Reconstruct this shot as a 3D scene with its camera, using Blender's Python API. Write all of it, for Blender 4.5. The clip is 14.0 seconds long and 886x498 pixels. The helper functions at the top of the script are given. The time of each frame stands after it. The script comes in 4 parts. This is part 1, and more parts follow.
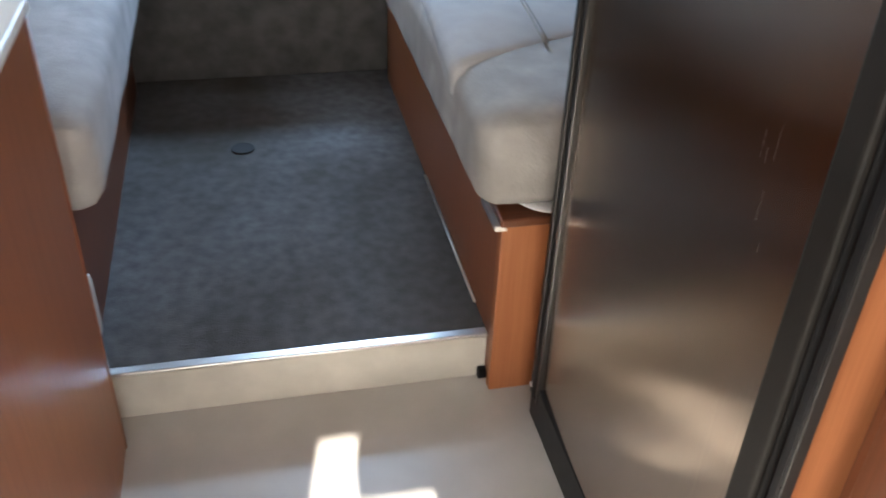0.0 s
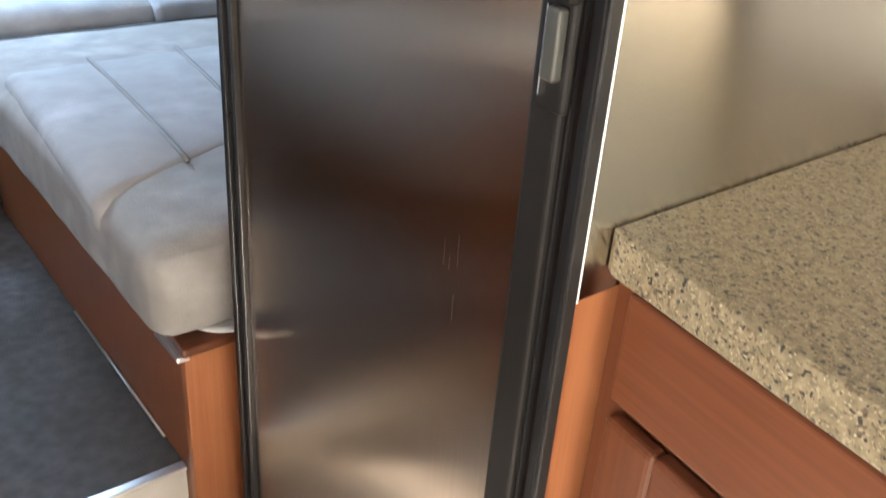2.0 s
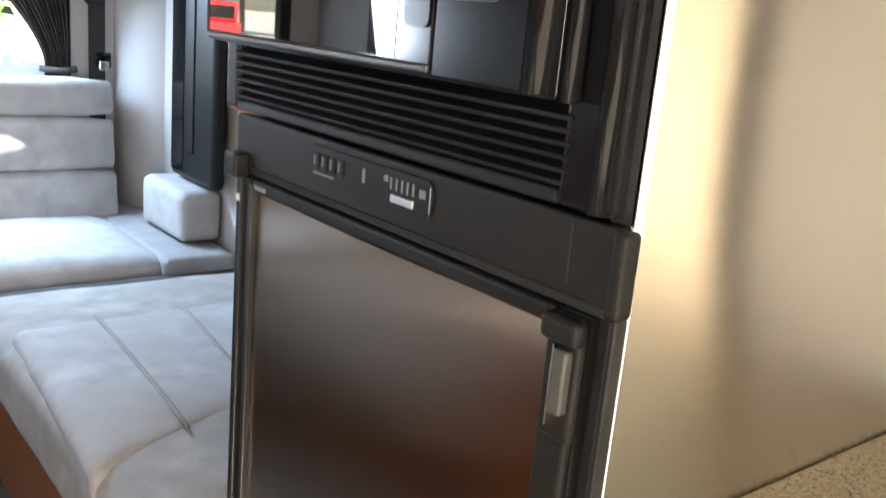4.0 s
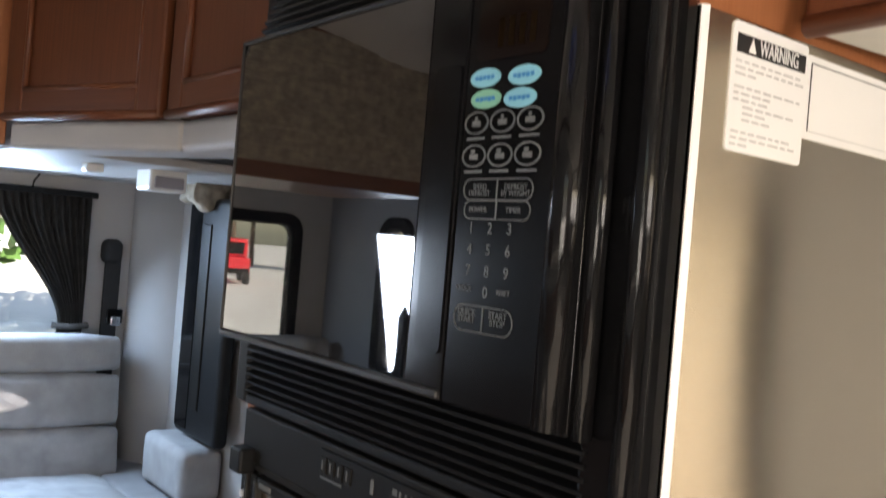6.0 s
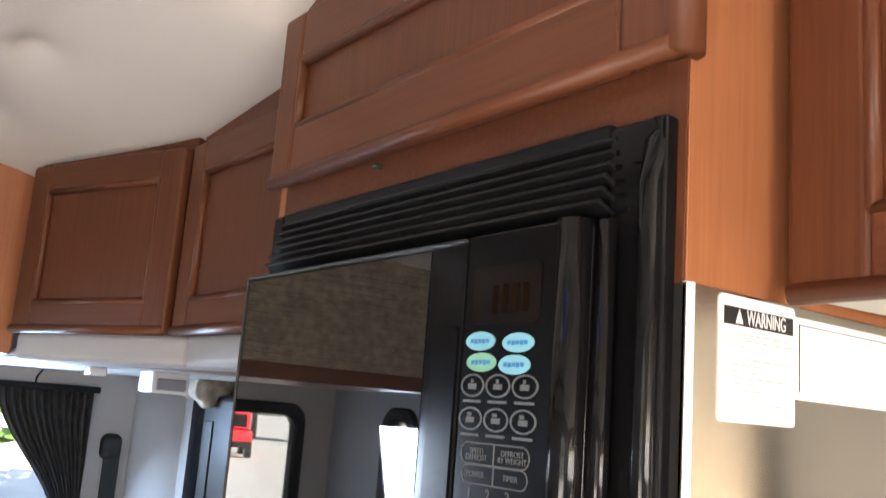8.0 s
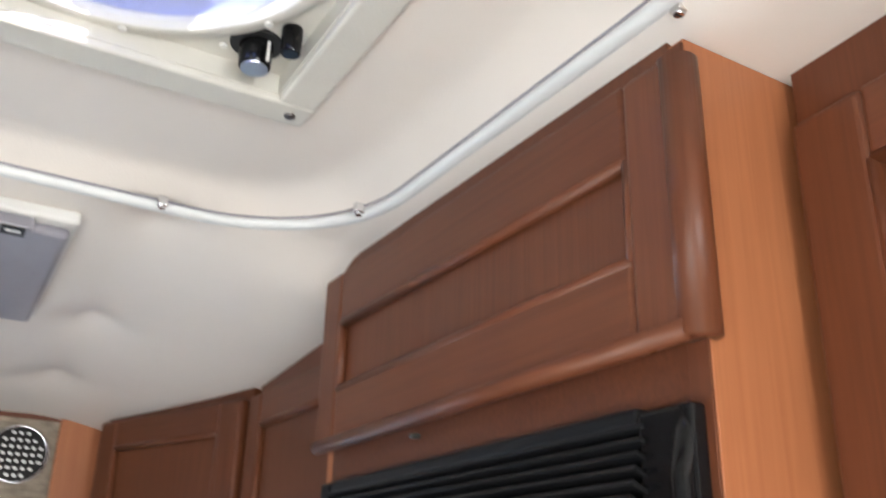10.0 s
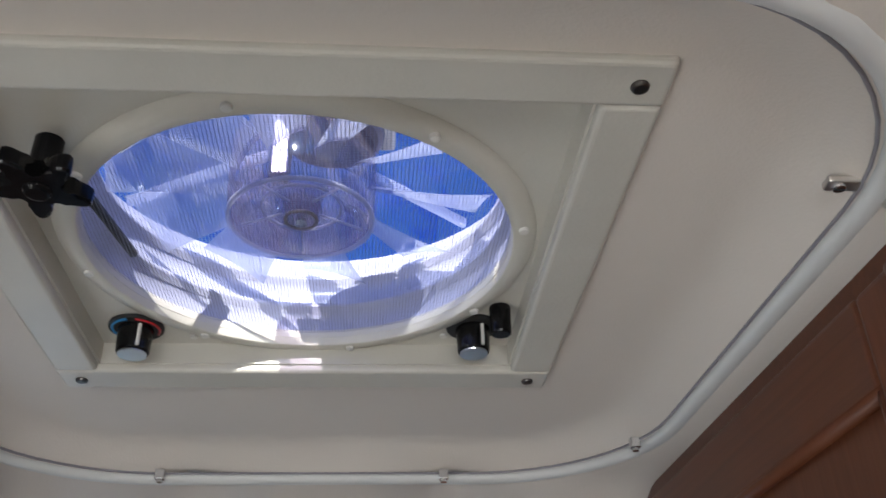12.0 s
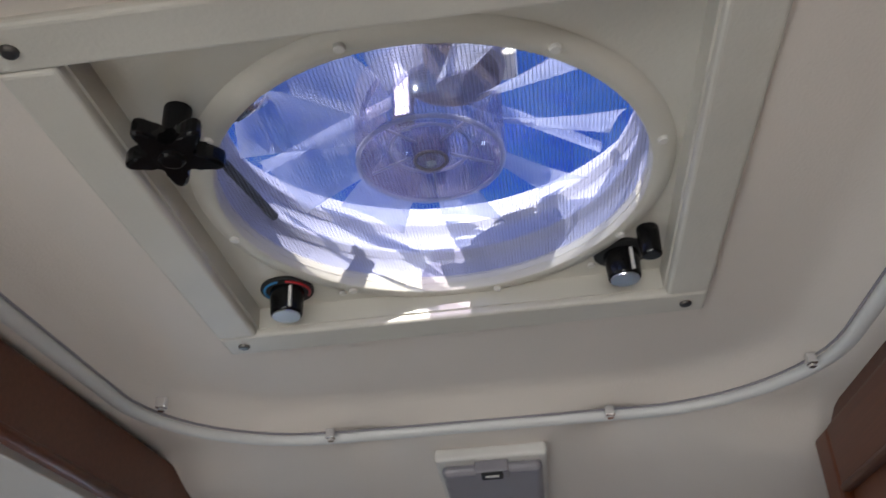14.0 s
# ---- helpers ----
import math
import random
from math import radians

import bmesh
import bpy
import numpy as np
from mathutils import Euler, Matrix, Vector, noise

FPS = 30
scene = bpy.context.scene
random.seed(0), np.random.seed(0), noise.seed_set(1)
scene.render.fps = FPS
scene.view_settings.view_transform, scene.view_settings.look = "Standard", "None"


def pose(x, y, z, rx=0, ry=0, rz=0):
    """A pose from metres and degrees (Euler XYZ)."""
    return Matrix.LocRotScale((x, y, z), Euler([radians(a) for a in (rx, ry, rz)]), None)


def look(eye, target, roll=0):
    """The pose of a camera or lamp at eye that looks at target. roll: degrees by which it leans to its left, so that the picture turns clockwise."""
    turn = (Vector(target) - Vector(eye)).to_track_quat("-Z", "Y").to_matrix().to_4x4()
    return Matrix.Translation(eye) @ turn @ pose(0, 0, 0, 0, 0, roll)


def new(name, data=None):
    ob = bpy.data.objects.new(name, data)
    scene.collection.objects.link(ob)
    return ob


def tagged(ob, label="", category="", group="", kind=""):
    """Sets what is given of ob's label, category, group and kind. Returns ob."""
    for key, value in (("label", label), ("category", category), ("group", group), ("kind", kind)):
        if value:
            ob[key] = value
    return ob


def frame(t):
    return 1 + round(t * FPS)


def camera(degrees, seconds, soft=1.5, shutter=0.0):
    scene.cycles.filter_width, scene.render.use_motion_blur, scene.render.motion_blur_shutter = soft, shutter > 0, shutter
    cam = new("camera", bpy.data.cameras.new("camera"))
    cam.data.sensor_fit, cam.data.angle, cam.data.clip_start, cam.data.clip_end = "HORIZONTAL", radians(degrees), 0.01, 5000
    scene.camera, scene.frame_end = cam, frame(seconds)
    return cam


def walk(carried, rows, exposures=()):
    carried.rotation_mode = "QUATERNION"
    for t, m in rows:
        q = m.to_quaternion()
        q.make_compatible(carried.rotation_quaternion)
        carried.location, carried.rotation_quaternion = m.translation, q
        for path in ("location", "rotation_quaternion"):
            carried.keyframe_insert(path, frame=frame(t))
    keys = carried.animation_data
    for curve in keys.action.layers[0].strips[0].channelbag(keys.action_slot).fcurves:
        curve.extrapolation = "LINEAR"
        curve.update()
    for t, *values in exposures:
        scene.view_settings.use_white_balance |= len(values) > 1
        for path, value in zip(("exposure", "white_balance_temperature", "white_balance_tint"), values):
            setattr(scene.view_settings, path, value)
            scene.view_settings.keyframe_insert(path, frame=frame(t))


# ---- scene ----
cam = camera(52.4, 14.0, soft=1.5, shutter=0.45)
PATH = [
    (0, (-0.43, -0.454, 1.11), (-0.047, 1.149, -0.024), 2.4),
    (0.5, (-0.407, -0.396, 1.119), (0.143, 1.081, -0.113), 1.2),
    (1, (-0.438, -0.383, 1.121), (0.425, 0.95, -0.095), 3.5),
    (1.5, (-0.473, -0.403, 1.132), (0.61, 0.881, 0.047), 4.8),
    (2, (-0.475, -0.41, 1.163), (0.642, 0.941, 0.201), 4.3),
    (2.5, (-0.477, -0.404, 1.18), (0.646, 1.003, 0.311), 4.4),
    (3, (-0.494, -0.403, 1.207), (0.679, 1.043, 0.476), 4.8),
    (3.2, (-0.506, -0.404, 1.22), (0.688, 1.049, 0.538), 5.0),
    (5.3, (-0.499, -0.395, 1.287), (0.734, 1.165, 1.079), 4.7),
    (5.5, (-0.499, -0.39, 1.301), (0.748, 1.165, 1.138), 4.4),
    (6, (-0.509, -0.391, 1.324), (0.716, 1.19, 1.325), 4.8),
    (6.5, (-0.514, -0.397, 1.346), (0.708, 1.182, 1.461), 4.3),
    (7, (-0.519, -0.4, 1.365), (0.702, 1.17, 1.575), 4.3),
    (7.2, (-0.519, -0.4, 1.371), (0.693, 1.172, 1.622), 4.3),
    (9.3, (-0.518, -0.43, 1.459), (0.611, 1.12, 2.028), 3.2),
    (9.5, (-0.52, -0.434, 1.468), (0.597, 1.105, 2.09), 2.7),
    (10, (-0.484, -0.437, 1.491), (0.462, 1.159, 2.237), 1.4),
    (10.5, (-0.398, -0.455, 1.561), (0.229, 1.258, 2.382), 1.6),
    (11, (-0.365, -0.472, 1.588), (0.053, 1.264, 2.488), -0.1),
    (11.5, (-0.368, -0.479, 1.603), (-0.088, 1.238, 2.59), -1.4),
    (12, (-0.377, -0.489, 1.611), (-0.191, 1.211, 2.649), -2.0),
    (12.5, (-0.378, -0.49, 1.613), (-0.271, 1.21, 2.662), -2.2),
    (13, (-0.377, -0.477, 1.613), (-0.343, 1.233, 2.65), -2.5),
    (13.5, (-0.375, -0.465, 1.609), (-0.413, 1.256, 2.628), -3.1),
    (14, (-0.371, -0.459, 1.601), (-0.511, 1.282, 2.576), -3.4),
]
walk(cam, [(t, look(eye, target, roll)) for t, eye, target, roll in PATH],
     [(0, 2.85, 6600, 12), (1.5, 3.15, 6700, 13), (3.0, 3.15, 7050, 14), (5.5, 2.58, 7300, 16), (6.0, 2.04, 7100, 16), (7.0, 2.32, 7100, 18), (9.4, 3.08, 6200, 12), (10.0, 2.8, 6100, 10), (10.6, 1.73, 5900, 8), (11.5, 1.33, 5950, 9), (12.5, 1.40, 6200, 12), (14.0, 1.32, 6200, 12)])

# ---- world, sun, daylight ----
world = bpy.data.worlds.new("sky")
scene.world = world
world.use_nodes = True
wn = world.node_tree
sky = wn.nodes.new("ShaderNodeTexSky")
sky.sky_type = "NISHITA"
sky.sun_disc = False
sky.sun_elevation, sky.sun_rotation = radians(29), radians(191)
wn.links.new(sky.outputs[0], wn.nodes["Background"].inputs[0])
wn.nodes["Background"].inputs[1].default_value = 0.075

sun = new("sun", bpy.data.lights.new("sun", "SUN"))
sun.data.energy, sun.data.angle, sun.data.color = 5.0, radians(0.3), (1.0, 0.93, 0.82)
sun.matrix_world = look((0, 0, 5), (0.2, 1.0, 4.446))


def window_light(name, eye, target, w, h, watts, colour):
    lamp = new(name, bpy.data.lights.new(name, "AREA"))
    lamp.data.shape, lamp.data.size, lamp.data.size_y = "RECTANGLE", w, h
    lamp.data.energy, lamp.data.color = watts, colour
    lamp.matrix_world = look(eye, target)
    return lamp


window_light("windshield_daylight", (-0.4, -2.36, 1.18), (-0.4, 0, 2.5), 1.5, 0.6, 6.3, (1.0, 0.97, 0.93))
window_light("entry_door_daylight", (-1.36, -0.75, 0.75), (-0.2, -0.2, 0.1), 0.7, 0.7, 3.2, (1.0, 0.95, 0.88))
window_light("rear_side_window_daylight", (-1.36, 2.08, 1.12), (0, 1.4, 0.6), 0.14, 0.5, 1.8, (0.60, 0.78, 1.0))
window_light("rear_window_daylight", (-0.03, 2.53, 1.29), (-0.2, 1.0, 0.3), 0.44, 0.18, 5.2, (0.44, 0.68, 1.0))


# ---- materials ----
def mat(name, colour, rough=0.5, metal=0.0, vary=0.15, scale=8.0, bump=0.0, bump_scale=120.0, stretch=(1, 1, 1), spec=0.5, coat=0.0, stain=None, stain_scale=2.0, ior=1.5, play=None):
    m = bpy.data.materials.new(name)
    m.use_nodes = True
    n, l = m.node_tree.nodes, m.node_tree.links
    b = n["Principled BSDF"]
    b.inputs["Roughness"].default_value, b.inputs["Metallic"].default_value = rough, metal
    b.inputs["Specular IOR Level"].default_value = spec
    b.inputs["Coat Weight"].default_value = coat
    b.inputs["Coat Roughness"].default_value = 0.06
    tc, mp = n.new("ShaderNodeTexCoord"), n.new("ShaderNodeMapping")
    mp.inputs["Scale"].default_value = stretch
    l.new(tc.outputs["Object"], mp.inputs["Vector"])
    no = n.new("ShaderNodeTexNoise")
    no.inputs["Scale"].default_value, no.inputs["Detail"].default_value = scale, 6
    l.new(mp.outputs[0], no.inputs["Vector"])
    ra = n.new("ShaderNodeValToRGB")
    lo, hi = [c * (1 - vary) for c in colour], [min(1, c * (1 + vary)) for c in colour]
    ra.color_ramp.elements[0].color, ra.color_ramp.elements[1].color = (*lo, 1), (*hi, 1)
    ra.color_ramp.elements[0].position, ra.color_ramp.elements[1].position = 0.3, 0.7
    l.new(no.outputs["Fac"], ra.inputs[0])
    b.inputs["IOR"].default_value = ior
    if stain:
        ns, rs, ms = n.new("ShaderNodeTexNoise"), n.new("ShaderNodeValToRGB"), n.new("ShaderNodeMix")
        ns.inputs["Scale"].default_value, ns.inputs["Detail"].default_value, ns.inputs["Distortion"].default_value = stain_scale, 5, 0.5
        l.new(tc.outputs["Object"], ns.inputs["Vector"])
        rs.color_ramp.elements[0].position, rs.color_ramp.elements[1].position = 0.34, 0.74
        l.new(ns.outputs["Fac"], rs.inputs[0])
        ms.data_type = "RGBA"
        l.new(rs.outputs[0], ms.inputs[0])
        l.new(ra.outputs[0], ms.inputs[6])
        ms.inputs[7].default_value = (*stain, 1)
        l.new(ms.outputs[2], b.inputs["Base Color"])
    else:
        l.new(ra.outputs[0], b.inputs["Base Color"])
    mr = n.new("ShaderNodeMapRange")
    if play is None:
        play = 0.012 if metal > 0.9 else 0.06
    mr.inputs[3].default_value, mr.inputs[4].default_value = max(0.012, rough - play), min(1, rough + play)
    l.new(no.outputs["Fac"], mr.inputs[0])
    l.new(mr.outputs[0], b.inputs["Roughness"])
    if bump:
        nb, bp = n.new("ShaderNodeTexNoise"), n.new("ShaderNodeBump")
        nb.inputs["Scale"].default_value, nb.inputs["Detail"].default_value = bump_scale, 4
        l.new(mp.outputs[0], nb.inputs["Vector"])
        bp.inputs["Strength"].default_value, bp.inputs["Distance"].default_value = bump, 0.004
        l.new(nb.outputs["Fac"], bp.inputs["Height"])
        l.new(bp.outputs[0], b.inputs["Normal"])
    return m


def wood(name, dark, light, along, rough=0.40):
    """Satin cherry veneer: long fine grain along one axis, with broad soft figure."""
    m = bpy.data.materials.new(name)
    m.use_nodes = True
    n, l = m.node_tree.nodes, m.node_tree.links
    b = n["Principled BSDF"]
    tc, mp = n.new("ShaderNodeTexCoord"), n.new("ShaderNodeMapping")
    st = [55.0, 55.0, 55.0]
    st["xyz".index(along)] = 1.6
    mp.inputs["Scale"].default_value = st
    l.new(tc.outputs["Object"], mp.inputs["Vector"])
    fine = n.new("ShaderNodeTexNoise")
    fine.inputs["Scale"].default_value, fine.inputs["Detail"].default_value, fine.inputs["Distortion"].default_value = 3.0, 8, 0.6
    l.new(mp.outputs[0], fine.inputs["Vector"])
    broad = n.new("ShaderNodeTexNoise")
    broad.inputs["Scale"].default_value, broad.inputs["Detail"].default_value = 5.0, 3
    l.new(tc.outputs["Object"], broad.inputs["Vector"])
    info = n.new("ShaderNodeObjectInfo")
    s1 = n.new("ShaderNodeMath")
    s1.operation = "MULTIPLY_ADD"
    s1.inputs[1].default_value = 0.6
    l.new(fine.outputs["Fac"], s1.inputs[0])
    s2 = n.new("ShaderNodeMath")
    s2.operation = "MULTIPLY"
    s2.inputs[1].default_value = 0.3
    l.new(broad.outputs["Fac"], s2.inputs[0])
    s3 = n.new("ShaderNodeMath")
    s3.operation = "MULTIPLY_ADD"
    s3.inputs[1].default_value = 0.12
    l.new(info.outputs["Random"], s3.inputs[0])
    l.new(s2.outputs[0], s3.inputs[2])
    l.new(s3.outputs[0], s1.inputs[2])
    ra = n.new("ShaderNodeValToRGB")
    ra.color_ramp.elements[0].color, ra.color_ramp.elements[1].color = (*dark, 1), (*light, 1)
    ra.color_ramp.elements[0].position, ra.color_ramp.elements[1].position = 0.22, 0.80
    l.new(s1.outputs[0], ra.inputs[0])
    l.new(ra.outputs[0], b.inputs["Base Color"])
    b.inputs["Roughness"].default_value = rough
    b.inputs["Specular IOR Level"].default_value = 0.35
    bp = n.new("ShaderNodeBump")
    bp.inputs["Strength"].default_value, bp.inputs["Distance"].default_value = 0.08, 0.002
    l.new(fine.outputs["Fac"], bp.inputs["Height"])
    l.new(bp.outputs[0], b.inputs["Normal"])
    return m


def speckled(name):
    """Solid worktop with tan ground and brown, dark and pale flecks."""
    m = bpy.data.materials.new(name)
    m.use_nodes = True
    n, l = m.node_tree.nodes, m.node_tree.links
    b = n["Principled BSDF"]
    tc = n.new("ShaderNodeTexCoord")
    last = None
    ground = n.new("ShaderNodeTexNoise")
    ground.inputs["Scale"].default_value, ground.inputs["Detail"].default_value = 110, 6
    l.new(tc.outputs["Object"], ground.inputs["Vector"])
    ra = n.new("ShaderNodeValToRGB")
    ra.color_ramp.elements[0].color, ra.color_ramp.elements[1].color = (0.150, 0.120, 0.073, 1), (0.265, 0.218, 0.136, 1)
    ra.color_ramp.elements[0].position, ra.color_ramp.elements[1].position = 0.34, 0.62
    l.new(ground.outputs["Fac"], ra.inputs[0])
    last = ra.outputs[0]
    for scale, limit, colour in ((330, 0.60, (0.34, 0.285, 0.185)), (260, 0.60, (0.115, 0.080, 0.05)), (310, 0.68, (0.50, 0.44, 0.32)), (195, 0.632, (0.026, 0.024, 0.021)), (150, 0.665, (0.036, 0.036, 0.038))):
        w = n.new("ShaderNodeTexNoise")
        w.noise_dimensions = "4D"
        w.inputs["W"].default_value = scale * 0.37
        w.inputs["Scale"].default_value, w.inputs["Detail"].default_value = scale, 1.0
        l.new(tc.outputs["Object"], w.inputs["Vector"])
        lt = n.new("ShaderNodeMapRange")
        lt.inputs[1].default_value, lt.inputs[2].default_value = limit, limit + 0.03
        l.new(w.outputs["Fac"], lt.inputs[0])
        mx = n.new("ShaderNodeMix")
        mx.data_type = "RGBA"
        l.new(lt.outputs[0], mx.inputs[0])
        l.new(last, mx.inputs[6])
        mx.inputs[7].default_value = (*colour, 1)
        last = mx.outputs[2]
    l.new(last, b.inputs["Base Color"])
    b.inputs["Roughness"].default_value = 0.32
    return m


def clear(name, tint, rough=0.03, gloss=0.12, haze=0.0, haze_colour=(0.8, 0.85, 0.95)):
    """Clear or tinted sheet plastic and window glass: see-through, with a gloss and some milky haze."""
    m = bpy.data.materials.new(name)
    m.use_nodes = True
    n, l = m.node_tree.nodes, m.node_tree.links
    n.remove(n["Principled BSDF"])
    tr, gl, mx = n.new("ShaderNodeBsdfTransparent"), n.new("ShaderNodeBsdfGlossy"), n.new("ShaderNodeMixShader")
    tr.inputs[0].default_value = (*tint, 1)
    gl.inputs["Roughness"].default_value = rough
    mx.inputs[0].default_value = gloss
    l.new(tr.outputs[0], mx.inputs[1])
    l.new(gl.outputs[0], mx.inputs[2])
    last = mx
    if haze:
        df, tl, m3, m2 = n.new("ShaderNodeBsdfDiffuse"), n.new("ShaderNodeBsdfTranslucent"), n.new("ShaderNodeMixShader"), n.new("ShaderNodeMixShader")
        df.inputs[0].default_value = tl.inputs[0].default_value = (*haze_colour, 1)
        l.new(df.outputs[0], m3.inputs[1])
        l.new(tl.outputs[0], m3.inputs[2])
        m2.inputs[0].default_value = haze
        l.new(mx.outputs[0], m2.inputs[1])
        l.new(m3.outputs[0], m2.inputs[2])
        last = m2
    l.new(last.outputs[0], n["Material Output"].inputs[0])
    return m


CHERRY_D, CHERRY_L = (0.080, 0.0245, 0.0105), (0.165, 0.054, 0.0225)
wood_up = wood("cherry_upright_grain", CHERRY_D, CHERRY_L, "z")
wood_side = wood("cherry_level_grain", CHERRY_D, CHERRY_L, "x")
veneer_mid = wood("mid_cherry_veneer", (0.16, 0.050, 0.020), (0.27, 0.094, 0.039), "z", 0.36)
veneer = wood("light_cherry_veneer", (0.28, 0.094, 0.038), (0.43, 0.168, 0.070), "z", 0.4)
steel = mat("brushed_steel", (0.36, 0.292, 0.236), 0.195, 1.0, 0.06, 9.0, stretch=(60, 60, 0.25))
# upright brushing spreads reflections sideways
brush = steel.node_tree.nodes.new("ShaderNodeCombineXYZ")
brush.inputs[1].default_value = 1.0
steel.node_tree.links.new(brush.outputs[0], steel.node_tree.nodes["Principled BSDF"].inputs["Tangent"])
steel.node_tree.nodes["Principled BSDF"].inputs["Anisotropic"].default_value = 1.0
splash_steel = mat("stainless_sheet", (0.66, 0.620, 0.550), 0.23, 1.0, 0.015, 2.0, stretch=(1, 1, 0.3), play=0.002)
# level brushing spreads reflections up and down
brush = splash_steel.node_tree.nodes.new("ShaderNodeCombineXYZ")
brush.inputs[2].default_value = 1.0
splash_steel.node_tree.links.new(brush.outputs[0], splash_steel.node_tree.nodes["Principled BSDF"].inputs["Tangent"])
splash_steel.node_tree.nodes["Principled BSDF"].inputs["Anisotropic"].default_value = 1.0
scratch_mat = mat("faint_scratch", (0.35, 0.285, 0.230), 0.30, 1.0, 0.1)
chrome = mat("bright_metal", (0.75, 0.75, 0.76), 0.18, 1.0, 0.05)
alu = mat("aluminium_edge", (0.66, 0.645, 0.62), 0.34, 1.0, 0.06)
bright_strip = mat("white_edge_strip", (0.88, 0.87, 0.85), 0.30, 0, 0.03)
black = mat("black_plastic", (0.010, 0.010, 0.0105), 0.42, 0, 0.2, 30, 0.03, 300, spec=0.16)
gloss_black = mat("glossy_black_plastic", (0.006, 0.006, 0.0065), 0.11, 0, 0.1, 10, spec=0.28)
black_glass = mat("black_oven_glass", (0.004, 0.004, 0.005), 0.0, 0, 0.1, 10, ior=2.4, play=0.02)
charcoal = mat("charcoal_plastic", (0.0105, 0.0094, 0.0083), 0.46, 0, 0.15, 40, 0.06, 500, spec=0.18)
panel_black = mat("black_key_panel", (0.005, 0.005, 0.0055), 0.16, 0, 0.1, 10, spec=0.18)
satin_black = mat("satin_black_plastic", (0.024, 0.023, 0.022), 0.30, 0, 0.15, 40, spec=0.30)
latch_grey = mat("grey_green_plastic", (0.045, 0.0456, 0.0396), 0.35)
# near-black paints the shade inside gaps and recesses; also the socket's own black
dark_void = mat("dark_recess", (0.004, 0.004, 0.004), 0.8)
counter_mat = speckled("speckled_worktop")
floor_mat = mat("pale_vinyl_floor", (0.47, 0.455, 0.43), 0.33, 0, 0.06, 14, 0.04, 160, stain=(0.40, 0.385, 0.355), stain_scale=5)
carpet_mat = mat("grey_carpet", (0.132, 0.134, 0.140), 0.95, 0, 0.24, 38, 0.9, 330, spec=0.1, stain=(0.052, 0.045, 0.035), stain_scale=1.6)
dark_carpet = mat("dark_grey_carpet", (0.085, 0.083, 0.080), 0.95, 0, 0.25, 18, 0.7, 420, spec=0.1)
riser_mat = mat("cream_riser", (0.55, 0.53, 0.47), 0.45, 0, 0.08, 20)
suede = mat("grey_suede", (0.40, 0.40, 0.405), 0.85, 0, 0.20, 16, 0.35, 260, spec=0.2, stain=(0.325, 0.315, 0.30), stain_scale=3.2)
suede_warm = mat("warm_grey_suede", (0.345, 0.330, 0.312), 0.85, 0, 0.24, 16, 0.35, 260, spec=0.2, stain=(0.26, 0.245, 0.225), stain_scale=4.5)
# darker copy of the grey suede, shade of the side ledge put into colour
suede_shaded = mat("grey_suede_shade", (0.27, 0.265, 0.27), 0.85, 0, 0.16, 7, 0.35, 260, spec=0.2)
seam_mat = mat("seam_piping", (0.23, 0.22, 0.205), 0.8)
vinyl = mat("cream_vinyl", (0.75, 0.695, 0.635), 0.55, 0, 0.04, 3, 0.14, 340)
wall_mat = mat("grey_moulded_trim", (0.43, 0.415, 0.40), 0.6, 0, 0.06, 4, 0.15, 300)
white_plastic = mat("white_plastic", (0.70, 0.69, 0.66), 0.38, 0, 0.04, 6, 0.04, 200)
vent_plastic = mat("ivory_plastic", (0.62, 0.60, 0.54), 0.42, 0, 0.05, 9, 0.10, 260)
rail_mat = mat("white_trim_rail", (0.72, 0.73, 0.72), 0.3, 0, 0.04, 10)
lens_mat = mat("lilac_lamp_lens", (0.27, 0.26, 0.29), 0.3, 0, 0.05, 60, 0.15, 500)
label_mat = mat("white_label", (0.86, 0.86, 0.84), 0.5, 0, 0.02)
ink = mat("black_ink", (0.015, 0.015, 0.015), 0.6)
grey_ink = mat("grey_print", (0.115, 0.120, 0.120), 0.5)
faint_ink = mat("faint_grey_print", (0.55, 0.55, 0.54), 0.6)
blue_ink = mat("pale_blue_print", (0.23, 0.55, 0.66), 0.5)
green_ink = mat("pale_green_print", (0.23, 0.52, 0.36), 0.5)
amber_mat = mat("unlit_display", (0.008, 0.005, 0.004), 0.12, spec=0.3)
red_mat = mat("red_paint", (0.55, 0.02, 0.03), 0.3, coat=0.5)
blue_dot = mat("blue_plastic", (0.03, 0.22, 0.5), 0.4)
curtain_mat = mat("dark_curtain_cloth", (0.055, 0.05, 0.045), 0.9, 0, 0.3, 30, 0.4, 300)
belt_mat = mat("black_webbing", (0.015, 0.015, 0.016), 0.7, 0, 0.2, 60, 0.5, 600)
cloth_mat = mat("beige_cloth", (0.30, 0.25, 0.19), 0.9, 0, 0.3, 40, 0.5, 300)
white_cloth = mat("white_cloth", (0.8, 0.8, 0.78), 0.8, 0, 0.04, 20, 0.2, 200)
glass_mat = clear("window_glass", (0.93, 0.96, 0.95), 0.02, 0.06)
tinted_glass = clear("tinted_window_glass", (0.78, 0.72, 0.62), 0.02, 0.06)
blade_mat = clear("clear_fan_plastic", (0.86, 0.89, 0.96), 0.08, 0.14, 0.32, (0.74, 0.79, 1.0))
frosted_mat = clear("frosted_fan_plastic", (0.8, 0.84, 0.95), 0.2, 0.08, 0.75, (0.86, 0.89, 1.0))
hub_mat = clear("smoky_fan_plastic", (0.74, 0.70, 0.80), 0.06, 0.20, 0.14, (0.56, 0.50, 0.62))
